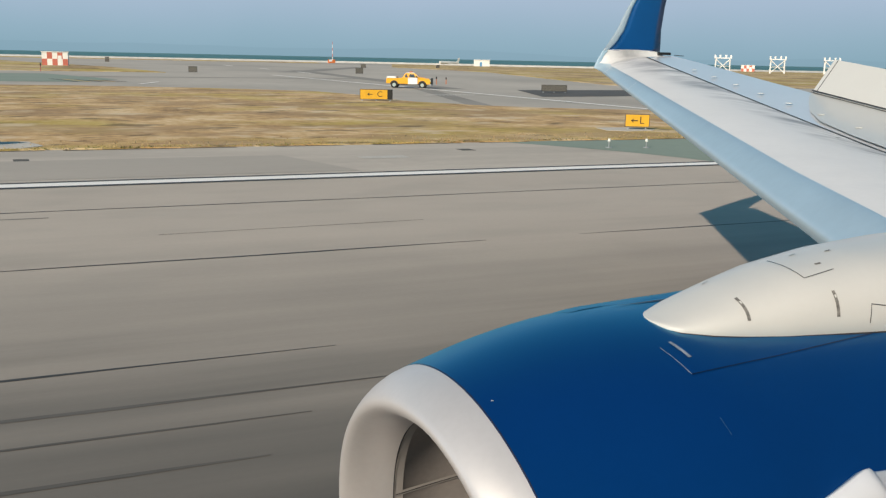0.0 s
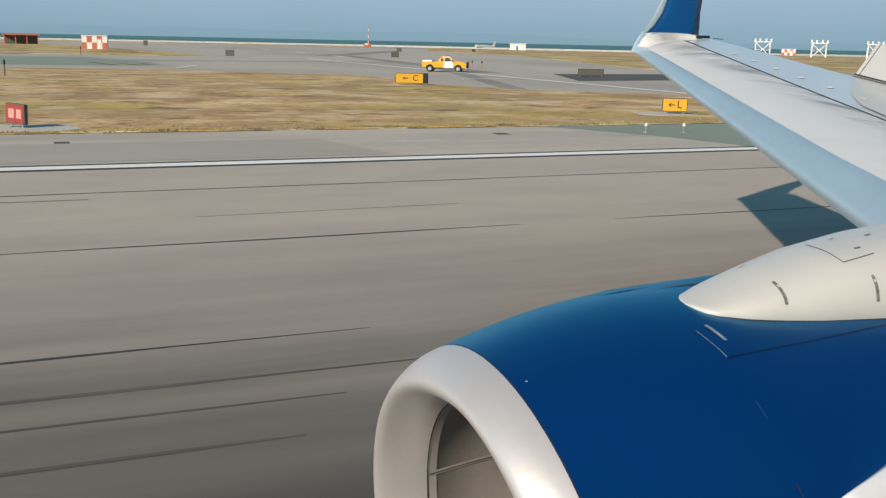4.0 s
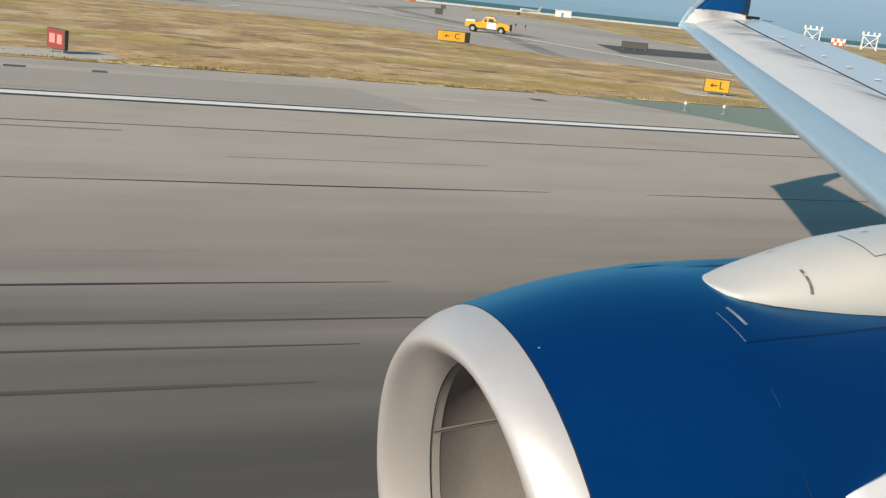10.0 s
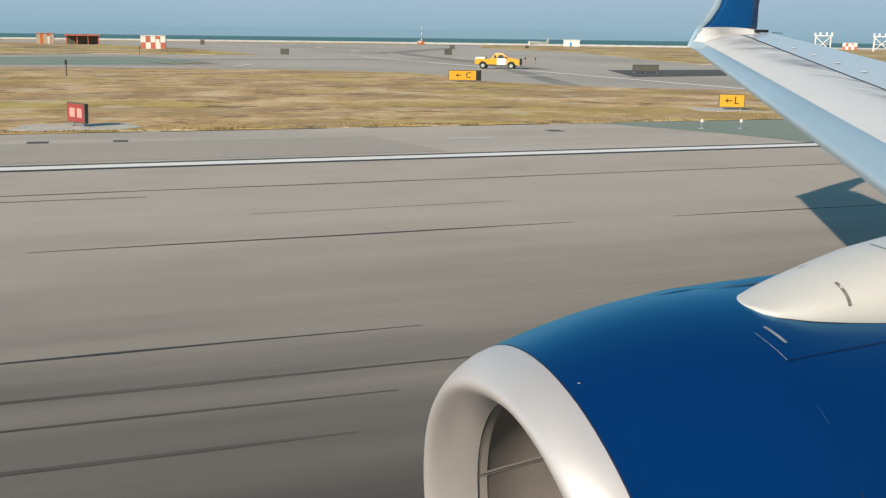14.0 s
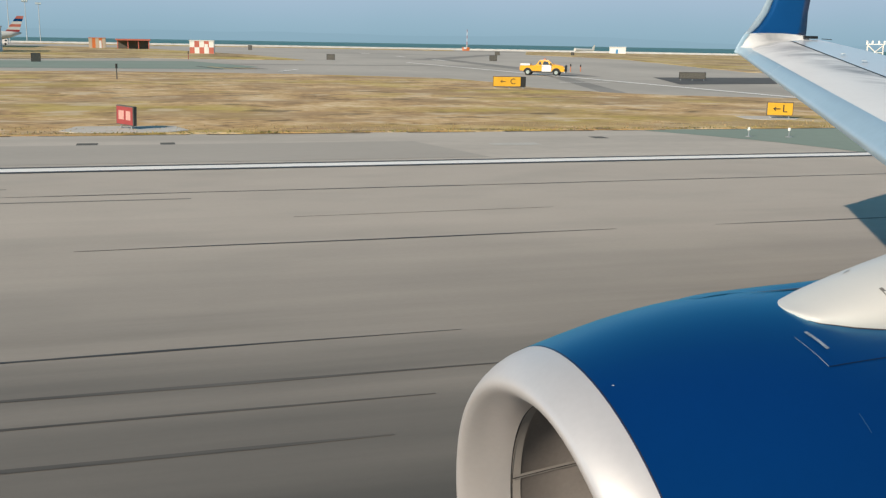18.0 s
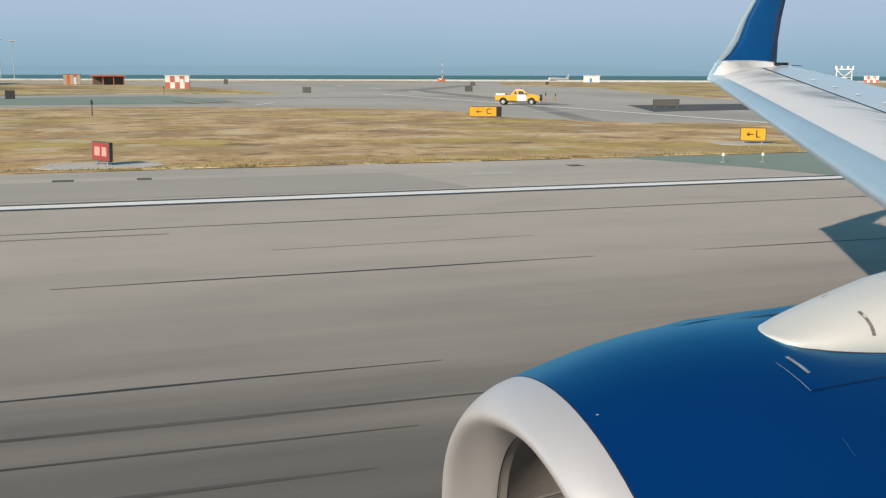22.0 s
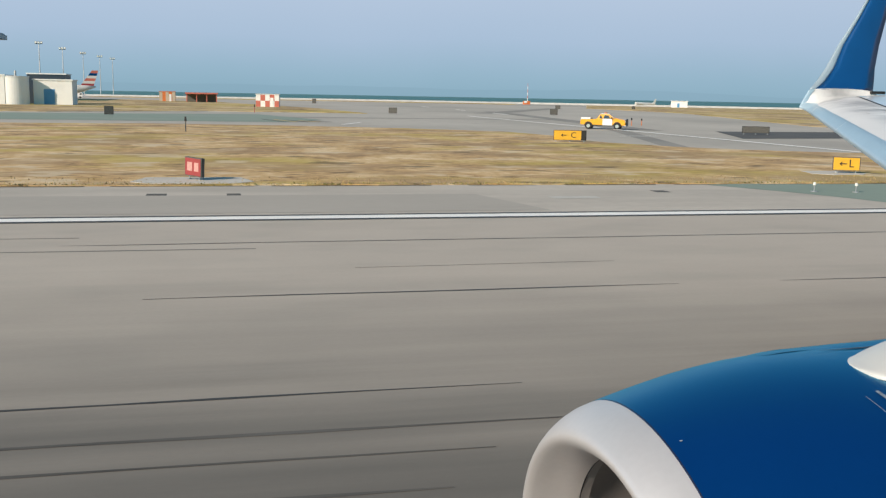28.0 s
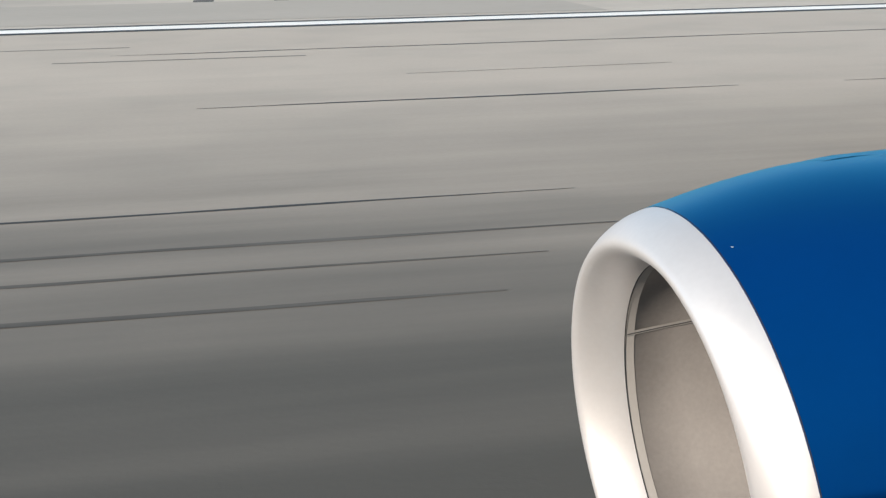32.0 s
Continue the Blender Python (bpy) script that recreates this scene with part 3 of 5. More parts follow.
# seawall and hills
wall_pts = [(-700, 760), (-150, 650), (174, 544), (306, 436), (600, 414), (1200, 396)]
bm = bmesh.new()
rows = []
for x, y in wall_pts:
    rows.append([bm.verts.new(p) for p in ((x - 1, y - 3, -0.1), (x - 0.5, y - 1, 0.9), (x + 0.5, y + 1, 0.9), (x + 1, y + 4, -0.1))])
for a, b in zip(rows, rows[1:]):
    for i in range(3):
        bm.faces.new((a[i], a[i + 1], b[i + 1], b[i]))
tagged(part("seawall", bm, ROCK), "low pale rock seawall along the shore", "seawall", kind="structure")
def far_band(heights, r):
    bm = bmesh.new()
    prev = None
    for k, h in enumerate(heights):
        a = radians(-125 + 250 * k / (len(heights) - 1))
        p = (bm.verts.new((r * math.sin(a), r * math.cos(a), -3)), bm.verts.new((r * math.sin(a), r * math.cos(a), h)))
        if prev:
            bm.faces.new((*prev, p[1], p[0]))
        prev = p
    return bm


tagged(part("backdrop", far_band([1000] * 61, 4700), HAZE), "pale hazy blue-grey sky low over the bay", "sky", kind="structure")
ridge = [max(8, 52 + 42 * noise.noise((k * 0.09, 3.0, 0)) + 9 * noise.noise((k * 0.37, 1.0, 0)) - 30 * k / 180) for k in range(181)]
tagged(part("backdrop", far_band(ridge, 4600), HILLS), "pale blue glowing hills with painted-in haze beyond the bay", "hills", kind="structure")

# ---------------------------------------------------------------- the airliner
plane = thing("airliner", "white and blue twin-engine airliner on the runway, spoilers raised", "airplane")
NC, NAX = Vector((1.538, 2.954, 1.580)), Vector((1, 0.0, 0.1074)).normalized()
NU = NAX.cross(Vector((0, 0, 1))).normalized()
NV = NU.cross(NAX)
COWL_A, COWL_R = (0.0, 0.2, 0.45, 0.75, 1.15, 2.0, 2.9), (1.006, 1.034, 1.058, 1.065, 1.032, 0.985, 0.92)


def on_engine(a, r, phi):
    p = radians(phi)
    return NC + NAX * a + (NU * math.cos(p) + NV * math.sin(p)) * r


def cowl(a, phi, lift=0.0):
    """The cowl's skin, a little fuller over its outboard shoulder."""
    full = 0.021 * math.exp(-(((phi % 360) - 114) / 19) ** 2) * interp(a, (0.0, 0.1, 0.2, 0.35, 0.55, 1.4, 2.9), (0.0, 0.28, 0.52, 0.8, 1.0, 1.0, 0.3))
    return on_engine(a, interp(a, COWL_A, COWL_R) + full + lift, phi)


def engine_normal(p):
    d = p - NC
    return (d - NAX * d.dot(NAX)).normalized()


def revolve(profile, n=96):
    return loft([[on_engine(a, r, 360 * i / n) for i in range(n)] for a, r in profile])


def smooth_profile(xs, ys, a, b, k):
    """Points along a profile, rounded by a short running mean."""
    out = []
    for i in range(k + 1):
        x = a + (b - a) * i / k
        out.append((x, sum(interp(x + d, xs, ys) for d in (-0.12, -0.06, 0, 0.06, 0.12)) / 5 if a + 0.13 < x < b - 0.13 else interp(x, xs, ys)))
    return out


skin = [[cowl(a, 2.5 * i, r - interp(a, COWL_A, COWL_R)) for i in range(144)] for a, r in smooth_profile(COWL_A, COWL_R, 0.0, 2.9, 36)]
skin += [[on_engine(a, r, 2.5 * i) for i in range(144)] for a, r in ((2.88, 0.86), (2.2, 0.84))]
engine = part("engine_cowl", loft(skin), BLUE, plane, "glossy deep blue engine cowl", smooth=True)
LIP = [(0.0, 1.006), (-0.047, 0.994), (-0.09, 0.974), (-0.124, 0.951), (-0.149, 0.928), (-0.165, 0.908), (-0.171, 0.89), (-0.166, 0.872), (-0.147, 0.854), (-0.115, 0.835), (-0.073, 0.817), (-0.026, 0.798), (0.02, 0.79)]


def lip_point(a, r, phi):
    """The lip's face leans a little: less forward on the inboard side."""
    lean = max(0.0, -a) / 0.171
    turn = (phi + 180) % 360 - 255
    slim = 0.032 * lean * math.exp(-(turn / (17 if turn > 0 else 29)) ** 2) * (1 if r < 0.9 else max(0.0, (1.0 - r) * 10))
    low = max(0.0, min(1.0, (-20 - turn) / 35)) if turn > -150 else 0.0
    slim -= 0.03 * lean * low * low * (3 - 2 * low) * (1 if r < 0.9 else max(0.0, (1.0 - r) * 10))
    return on_engine(a + 0.03 * lean * math.cos(radians(phi)), r + slim, phi)


part("inlet_lip", loft([[lip_point(a, r, 3.75 * i) for i in range(96)] for a, r in LIP]), SILVER, engine, "smooth bare-metal inlet lip", smooth=True)
part("lip_joint", strip([cowl(0.003, i * 4, 0.002) for i in range(91)], 0.0035, engine_normal), GAP, engine)
part("edge_band", revolve([(0.024, 0.792), (0.045, 0.791), (0.068, 0.791)]), LINER_EDGE, engine, "light band inside the inlet", smooth=True)
part("liner", revolve([(0.068, 0.792), (0.072, 0.795), (0.3, 0.80), (1.15, 0.805)]), LINER, engine, "grey acoustic inlet liner", smooth=True)
part("inner_joint", strip([on_engine(0.022, 0.788, i * 4) for i in range(91)], 0.0045, engine_normal), GAP, engine)
for phi in (22, 94, 166, 238, 310):
    pts = [on_engine(0.03 + 1.1 * i / 6, interp(0.03 + 1.1 * i / 6, (0.03, 0.09, 1.15), (0.791, 0.796, 0.805)) - 0.004, phi) for i in range(7)]
    part("liner_splice", strip(pts, 0.026, engine_normal), LINER_EDGE, engine, smooth=True)
    part("liner_joint", strip([p - engine_normal(p) * 0.003 for p in pts], 0.004, engine_normal), GAP, engine)
part("fan_case", revolve([(1.15, 0.805), (1.17, 0.815), (1.5, 0.815), (1.52, 0.3), (1.52, 0.02)]), LINER, engine, smooth=False)
blades = bmesh.new()
for i in range(24):
    p0 = 360 * i / 24
    rows = []
    for r, tw in ((0.22, 4), (0.4, 7), (0.6, 9), (0.745, 10)):
        rows.append((blades.verts.new(on_engine(1.22, r, p0 - tw * 0.6)), blades.verts.new(on_engine(1.4, r, p0 + tw))))
    for a, b in zip(rows, rows[1:]):
        blades.faces.new((a[0], a[1], b[1], b[0]))
part("fan_blades", blades, FAN, engine, "dark metal fan blades", smooth=True)
part("spinner", revolve([(0.94, 0.005), (1.02, 0.09), (1.14, 0.17), (1.26, 0.225), (1.42, 0.23)], 48), BLACK, engine, "dark fan spinner cone", smooth=True)
# panel lines, placards and marks on the cowl
COWL_LINE = material("cowl_joint", (0.03, 0.10, 0.22), 0.4, vary=0.1, scale=20)
COWL_DARK = material("cowl_gap", (0.003, 0.012, 0.045), 0.4, vary=0.1, scale=20)
L = lambda pts: [cowl(a, p, 0.0025) for a, p in pts]
part("panel_line", strip(L([(0.728, 75.5), (0.734, 72.4), (0.739, 69.4), (0.742, 66.5)]), 0.003, engine_normal), PLACARD, engine)
part("panel_line", strip(L([(0.742 + 0.07 * i, 66.5 + 0.06 * i) for i in range(16)]), 0.004, engine_normal), COWL_DARK, engine)
part("panel_line", strip(L([(0.70, 40 - 4 * i) for i in range(16)]), 0.003, engine_normal), GAP, engine)
part("panel_line", strip([cowl(0.68 + 0.08 * i, 109.5, 0.014 * min(1.0, i / 5)) for i in range(9)], 0.006, engine_normal), GAP, engine)
part("placard", strip(L([(0.788, 76.8), (0.793, 74.9), (0.797, 73.0), (0.80, 71.0)]), 0.014, engine_normal), PLACARD, engine, "small grey worn placard")
part("rivet", loft([[cowl(0.05, 76, 0.003) + (NU * math.cos(t) + NAX * math.sin(t)) * r for t in np.linspace(0, 6.28, 9)[:-1]] for r in (0.001, 0.005)]), WHITE, engine)
part("cowl_inlet", loft([[cowl(a, 100.4 - w, 0.003), cowl(a, 100.4 + w * 0.6, 0.003)] for a, w in ((0.86, 0.05), (0.93, 0.35), (1.0, 0.7), (1.1, 1.1), (1.25, 1.5))], close=False), COWL_DARK, engine, "dark recess beside the pylon fairing")

part("cowl_ridge", loft([[cowl(0.66 + 0.06 * i, 103, 0.0), cowl(0.66 + 0.06 * i, 105.5, 0.009 * min(1.0, i / 7)), cowl(0.66 + 0.06 * i, 110, 0.012 * min(1.0, i / 7)), cowl(0.66 + 0.06 * i, 118, 0.0)] for i in range(16)], close=False), BLUE, engine, "raised blue hinge cover along the top of the cowl", smooth=True)
part("scratch", strip(L([(0.72, 56.0 - 1.3 * i) for i in range(4)]), 0.002, engine_normal), COWL_LINE, engine)
# nacelle chine: a white swept fin on the inboard side
rings = []
for a, h, p in ((0.83, 0.0, 35.2), (0.91, 0.02, 36.2), (1.0, 0.038, 37.3), (1.08, 0.052, 38.4), (1.115, 0.056, 38.9), (1.14, 0.055, 38.9), (1.155, 0.048, 38.4), (1.17, 0.042, 38.0), (1.4, 0.030, 36.4), (1.6, 0.02, 35.2)):
    rings.append([cowl(a, p + 0.3, -0.02), cowl(a, p + 0.25, h * 0.9), cowl(a, p, h), cowl(a, p - 1.5, h * 1.15), cowl(a, p - 7, h * 1.8), cowl(a, p - 7.4, -0.02)])
part("chine", loft(rings, caps=True), WING_GREY, engine, "pale grey fin on the inboard side of the cowl", smooth=True)

# pylon fairing, a white teardrop from the cowl to the wing
FX = (2.255, 2.30, 2.385, 2.485, 2.585, 2.70, 2.835, 3.18, 3.58, 4.6)
FT = (2.726, 2.738, 2.766, 2.798, 2.830, 2.862, 2.897, 2.947, 2.975, 3.0)
FWX = (2.255, 2.26, 2.275, 2.302, 2.354, 2.408, 2.489, 2.553, 2.696, 2.85, 3.06, 3.4, 3.9, 4.6)
FW = (0.015, 0.055, 0.095, 0.128, 0.153, 0.180, 0.204, 0.218, 0.250, 0.278, 0.315, 0.36, 0.42, 0.45)
FBX, FBZ = (2.255, 2.30, 2.41, 2.55, 2.70, 3.06, 3.4, 4.6), (2.716, 2.708, 2.70, 2.692, 2.687, 2.685, 2.68, 2.62)
FY = 2.885


def fairing_point(x, k, lift=0.0):
    t = math.pi * k
    top, half, base, c = interp(x, FX, FT), interp(x, FWX, FW), interp(x, FBX, FBZ), math.cos(t)
    return Vector((x, FY - half * math.copysign(abs(c) ** 0.85, c), base + (top - base) * max(0.0, math.sin(t)) ** 0.7)) + Vector((0, -c, math.sin(t))) * lift


rings = []
for i in range(49):
    x = 2.255 + (4.6 - 2.255) * (i / 48) ** 1.8
    half = interp(x, FWX, FW)
    rings.append([fairing_point(x, k / 24) for k in range(25)] + [Vector((x, FY + half * 0.8, interp(x, FBX, FBZ) - 0.08)), Vector((x, FY - half * 0.8, interp(x, FBX, FBZ) - 0.08))])
fairing = part("pylon_fairing", loft(rings, caps=True), WHITE, plane, "white rounded pylon fairing over the engine", smooth=True)


def on_fairing(x, k):
    return fairing_point(x, k, 0.003)


def fairing_normal(p):
    return Vector((-0.25, (p.y - FY) * 2.5, 0.6)).normalized()


for x, dx, k0, k1 in ((2.562, -0.012, 0.355, 0.105), (2.925, -0.005, 0.205, 0.055)):
    slot = part("slot", strip([on_fairing(x + dx * i / 6, k0 + (k1 - k0) * i / 6) for i in range(7)], 0.013, fairing_normal), SLOT, fairing, "dark narrow slot with worn edges")
    part("slot_fastener", strip([fairing_point(x + dx * f, k0 + (k1 - k0) * f, 0.004) for f in (0.18, 0.24, 0.30)], 0.007, fairing_normal), WHITE, slot)
part("panel_line", strip([on_fairing(x, k) for x, k in ((2.878, 0.56), (2.874, 0.53), (2.868, 0.48), (2.862, 0.43), (2.858, 0.38), (2.857, 0.33))], 0.003, fairing_normal), GAP, fairing)
part("panel_line", strip([on_fairing(2.857 + 0.022 * i, 0.33 + 0.003 * i) for i in range(8)], 0.003, fairing_normal), GAP, fairing)
for x, k in ((2.99, 0.55), (2.975, 0.42), (3.12, 0.50), (2.575, 0.63)):
    part("slot", strip([on_fairing(x, k), on_fairing(x + 0.015, k), on_fairing(x + 0.03, k)], 0.010, fairing_normal), SLOT, fairing)

part("panel_line", strip([on_fairing(x, k) for x, k in ((3.06, 0.02), (3.065, 0.06), (3.07, 0.10), (3.13, 0.085), (3.25, 0.07))], 0.003, fairing_normal), GAP, fairing)
part("seal", strip([fairing_point(2.258 + 0.02 * i + 0.0009 * i * i, 0.0, 0.002) + Vector((0, 0, -0.004)) for i in range(25)], 0.006, lambda p: Vector((0, -1, 0.3)).normalized()), GAP, fairing, "dark seal along the foot of the fairing")

# wing
def le(y):
    """Lower edge of the slat's nose."""
    f = (y - 4.28) / (15.7 - 4.28)
    return Vector((4.49 + 5.96 * f, y, 2.67 + 0.90 * f))


WY = [-0.5, 1.5, 3.0, 4.3, 5.5, 7, 8.5, 10, 11.5, 13, 14.2, 15.05]


def section(y):
    """Chordwise points from the slat's lower edge over the top to the trailing edge and back."""
    a = le(y)
    hinge = Vector((8.04 + (y - 7) * 0.38, y, interp(y, (-0.5, 6.9, 8.85, 10.8, 13.1, 15.2), (2.25, 2.878, 3.092, 3.31, 3.571, 3.807))))
    tail = Vector((9.35 + (y - 7) * 0.29, y, interp(y, (-0.5, 7, 8.85, 10.8, 13.1, 14.2, 15.2), (2.15, 3.03, 3.215, 3.40, 3.643, 3.747, 3.838))))
    h = interp(y, (3, 15), (0.26, 0.10))
    d = interp(y, (3, 15), (0.30, 0.16))
    nose = a + Vector((-0.03, 0, h * 0.35))
    upper = a + Vector((d, 0, interp(y, (3.8, 5.3, 6.9, 8.85, 10.8, 13.1, 15.2), (0.22, 0.178, 0.168, 0.157, 0.145, 0.132, 0.119))))
    crown = upper.lerp(hinge, 0.4) + Vector((0, 0, interp(y, (3, 15), (0.10, 0.03))))
    mid_low = a.lerp(tail, 0.45) - Vector((0, 0, interp(y, (3, 15), (0.30, 0.10))))
    return a, nose, upper, crown, hinge, tail, mid_low


secs = [section(y) for y in WY]
wing = part("wing_skin", loft([[s[2], s[2].lerp(s[3], 0.5) + Vector((0, 0, 0.02)), s[3], s[3].lerp(s[4], 0.5) + Vector((0, 0, 0.015)), s[4]] for s in secs], close=False), WING_WHITE, plane, "pale grey upper wing skin, streaked with grime", smooth=True)
part("lower_skin", loft([[s[0], s[6], s[5]] for s in secs], close=False), WING_GREY, wing, smooth=True)
part("rear_panel", loft([[s[4] + Vector((0.03, 0, -0.012)), s[4].lerp(s[5], 0.5), s[5]] for s in secs], close=False), WING_GREY, wing, "glossy pale blue-grey rear wing panels", smooth=True)
part("hinge_gap", loft([[s[4] + Vector((-0.025, 0, 0.004)), s[4] + Vector((0.05, 0, -0.002))] for s in secs], close=False), GAP, wing, "dark gap along the spoiler hinge")
for y0, y1 in ((3.2, 6.4), (6.401, 9.0), (9.001, 11.8), (11.801, 14.44)):
    ring = []
    for i in range(9):
        s = section(y0 + (y1 - y0) * i / 8)
        a, u_ = s[0], s[2]
        ring.append([a + Vector((0.10, 0, -0.01)), a, a.lerp(u_, 0.33) + Vector((-0.015, 0, 0.008)), a.lerp(u_, 0.66) + Vector((-0.015, 0, 0.010)), u_ + Vector((-0.012, 0, 0.008)), u_ + Vector((0.03, 0, 0.008))])
    part("slat", loft(ring, close=False), SLAT, wing, "bluish bare-metal leading-edge slat", smooth=True)
for y, w in ((14.45, 0.05), (11.8, 0.018)):
    sa = section(y)
    rise = [sa[0].lerp(sa[2], f) + Vector((-0.032, 0, 0.02)) for f in (0.02, 0.33, 0.66, 0.98)]
    part("slat_joint", strip(rise, w, lambda p: Vector((-0.8, 0.3, 0.5))), SEALANT, wing, "white joint between two slats")
ring = []
for y, f, ahead in ((14.46, 1.0, 0.0), (14.8, 1.0, 0.0), (15.1, 1.0, 0.03), (15.2, 0.7, 0.13)):
    q = section(y)
    ring.append([q[0] + Vector((-ahead, 0, ahead * 0.4)) + (p - q[0]) * f for p in (q[0] + Vector((0.1, 0, -0.01)), q[0], q[0].lerp(q[2], 0.33) + Vector((-0.012, 0, 0.006)), q[0].lerp(q[2], 0.66) + Vector((-0.012, 0, 0.008)), q[2] + Vector((-0.01, 0, 0.006)), q[2] + Vector((0.06, 0, 0.008)))])
ring_tip = ring
part("tip_nose", loft(ring_tip, close=False), SLAT, wing, "pointed front end of the wing tip", smooth=True)
for i in range(8):
    s = section(7.0 + i * 0.85)
    c = s[4].lerp(s[5], 0.30) + Vector((0, 0, 0.012))
    part("fastener_patch", loft([[c + Vector((math.cos(t) * r, math.sin(t) * r * 0.9, h)) for t in np.linspace(0, 6.28, 9)[:-1]] for r, h in ((0.004, 0.012), (0.035, 0.011), (0.05, 0.0))]), WHITE, wing)
for i, (y, f) in enumerate(((14.7, 0.35), (13.6, 0.5), (12.9, 0.3), (12.6, 0.42), (10.4, 0.35), (8.0, 0.3), (7.2, 0.8), (6.8, 0.55))):
    s = section(y)
    c = s[2].lerp(s[4], f) + Vector((0, 0, 0.05))
    part("access_cap", loft([[c + Vector((math.cos(t) * r * 0.7, math.sin(t) * r * 1.4, 0.0)) for t in np.linspace(0, 6.28, 9)[:-1]] for r in (0.003, 0.03)]), GAP, wing)
# raised panels along the trailing edge
for y0, y1 in ((5.2, 7.6), (7.64, 10.05)):
    rows = []
    for y in (y0, y1):
        s = section(y)
        a = s[5] + Vector((-0.02, 0, 0.02))
        b = a + Vector((0.36, 0, 0.44))
        rows.append([a, b, b + Vector((0.03, 0, -0.025)), a + Vector((0.04, 0, -0.03))])
    spoiler = part("spoiler", loft(rows, caps=True), WHITE, wing, "raised white spoiler panel")
    side = (rows[1][1] - rows[0][1]).normalized()
    front = Vector((-0.77, 0, 0.63))
    for f in (0.04, 0.96):
        p0, p1 = rows[0][0].lerp(rows[1][0], f), rows[0][1].lerp(rows[1][1], f)
        part("panel_line", strip([p0.lerp(p1, g) + front * 0.004 for g in (0.02, 0.5, 0.98)], 0.012, lambda p: front), GAP, spoiler)
    base0, base1 = rows[0][0], rows[1][0]
    part("hinge_line", strip([base0.lerp(base1, g) + front * 0.005 + Vector((0, 0, 0.02)) for g in (0.0, 0.5, 1.0)], 0.018, lambda p: front), GAP, spoiler)
part("inboard_panel", loft([[q[4].lerp(q[5], f) + Vector((0.02, 0, 0.014)), q[4].lerp(q[5], (1 + f) / 2) + Vector((0, 0, 0.014)), q[5] + Vector((0, 0, 0.014))] for q, f in [(section(y), f) for y, f in ((5.0, 0.06), (6.5, 0.06), (7.6, 0.06), (8.4, 0.10), (8.9, 0.25), (9.4, 0.5), (9.8, 0.75), (10.05, 0.95))]], close=False), WHITE, wing, "white inboard wing panel", smooth=True)
part("panel_gap", loft([[s[5] + Vector((-0.05, 0, 0.016)), s[5] + Vector((0.0, 0, 0.02))] for s in [section(y) for y in (5.0, 7.5, 10.05)]], close=False), GAP, wing)
# winglet: a blended curve up from the tip
tip = section(15.05)
WLE = [(10.13, 15.12, 3.78), (10.20, 15.20, 3.86), (10.27, 15.25, 3.90), (10.34, 15.30, 3.94), (10.50, 15.40, 4.053), (10.73, 15.50, 4.282), (11.014, 15.60, 4.697), (11.38, 15.67, 5.19), (11.93, 15.78, 6.02), (12.03, 15.80, 6.12)]
WTE = [(11.46, 15.10, 3.82), (11.53, 15.22, 3.868), (11.55, 15.25, 3.89), (11.60, 15.31, 3.95), (11.655, 15.38, 4.06), (11.74, 15.50, 4.30), (11.868, 15.60, 4.73), (12.02, 15.67, 5.20), (12.26, 15.78, 6.02), (12.28, 15.80, 6.12)]
BLUE_FROM = (0.06, 0.07, 0.09, 0.11, 0.15, 0.175, 0.135, 0.13, 0.12, 0.12)


def winglet_ring(i, f0, f1, thick):
    a, b = Vector(WLE[i]), Vector(WTE[i])
    p, q = a.lerp(b, f0), a.lerp(b, f1)
    nrm = Vector((0, 1, -0.25)).normalized() * thick
    return [p, p.lerp(q, 0.15) - nrm, p.lerp(q, 0.8) - nrm * 0.6, q, p.lerp(q, 0.8) + nrm * 0.1, p.lerp(q, 0.15) + nrm]


winglet = part("winglet", loft([winglet_ring(i, BLUE_FROM[i] - 0.01, 1.0, 0.024) for i in range(2, 10)], caps=True), LIT_WINGLET_BLUE, plane, "blue upswept winglet at the wing tip", smooth=True)
part("winglet_edge", loft([winglet_ring(i, 0.0, BLUE_FROM[i], 0.022) for i in range(2, 10)], caps=True), WINGLET_EDGE, winglet, "bare-metal front edge of the winglet", smooth=True)
root = [Vector(WLE[2]) + Vector((0.004, -0.022, 0.0))] + [Vector(WLE[2]).lerp(Vector(WTE[2]), f) + Vector((0, 0.004 - 0.03 * math.sin(math.pi * f), 0.004 + 0.026 * math.sin(math.pi * f))) for f in (0.02, 0.12, 0.25, 0.4, 0.6, 0.78, 1.0)]
under = [ring_tip[3][-2] + Vector((0.01, 0, 0.004)), tip[2], tip[2].lerp(tip[3], 0.4), tip[2].lerp(tip[3], 0.75), tip[3], tip[3].lerp(tip[4], 0.6), tip[4], tip[5]]
turn_up = [[a.lerp(c, f) + Vector((0, 0.05 * math.sin(math.pi * f), -0.035 * math.sin(math.pi * f))) for a, c in zip(under, root)] for f in (0.0, 0.2, 0.4, 0.6, 0.8, 1.0)]
start = Vector(WLE[2])
bend = [start + Vector(d) for d in ((-0.005, 0.02, -0.05), (-0.015, 0.0, -0.03), (-0.012, -0.014, -0.012), (0.008, -0.022, 0.0), (0.09, -0.026, 0.004))]
corner = [[p.lerp(q, f) + Vector((-0.02, 0.01, -0.015)) * math.sin(math.pi * f) for p, q in zip(ring_tip[3][1:], bend)] for f in (0.0, 0.25, 0.5, 0.75, 1.0)]
part("tip_corner", loft(corner, close=False), SLAT, winglet, "bluish front corner of the wing tip", smooth=True)
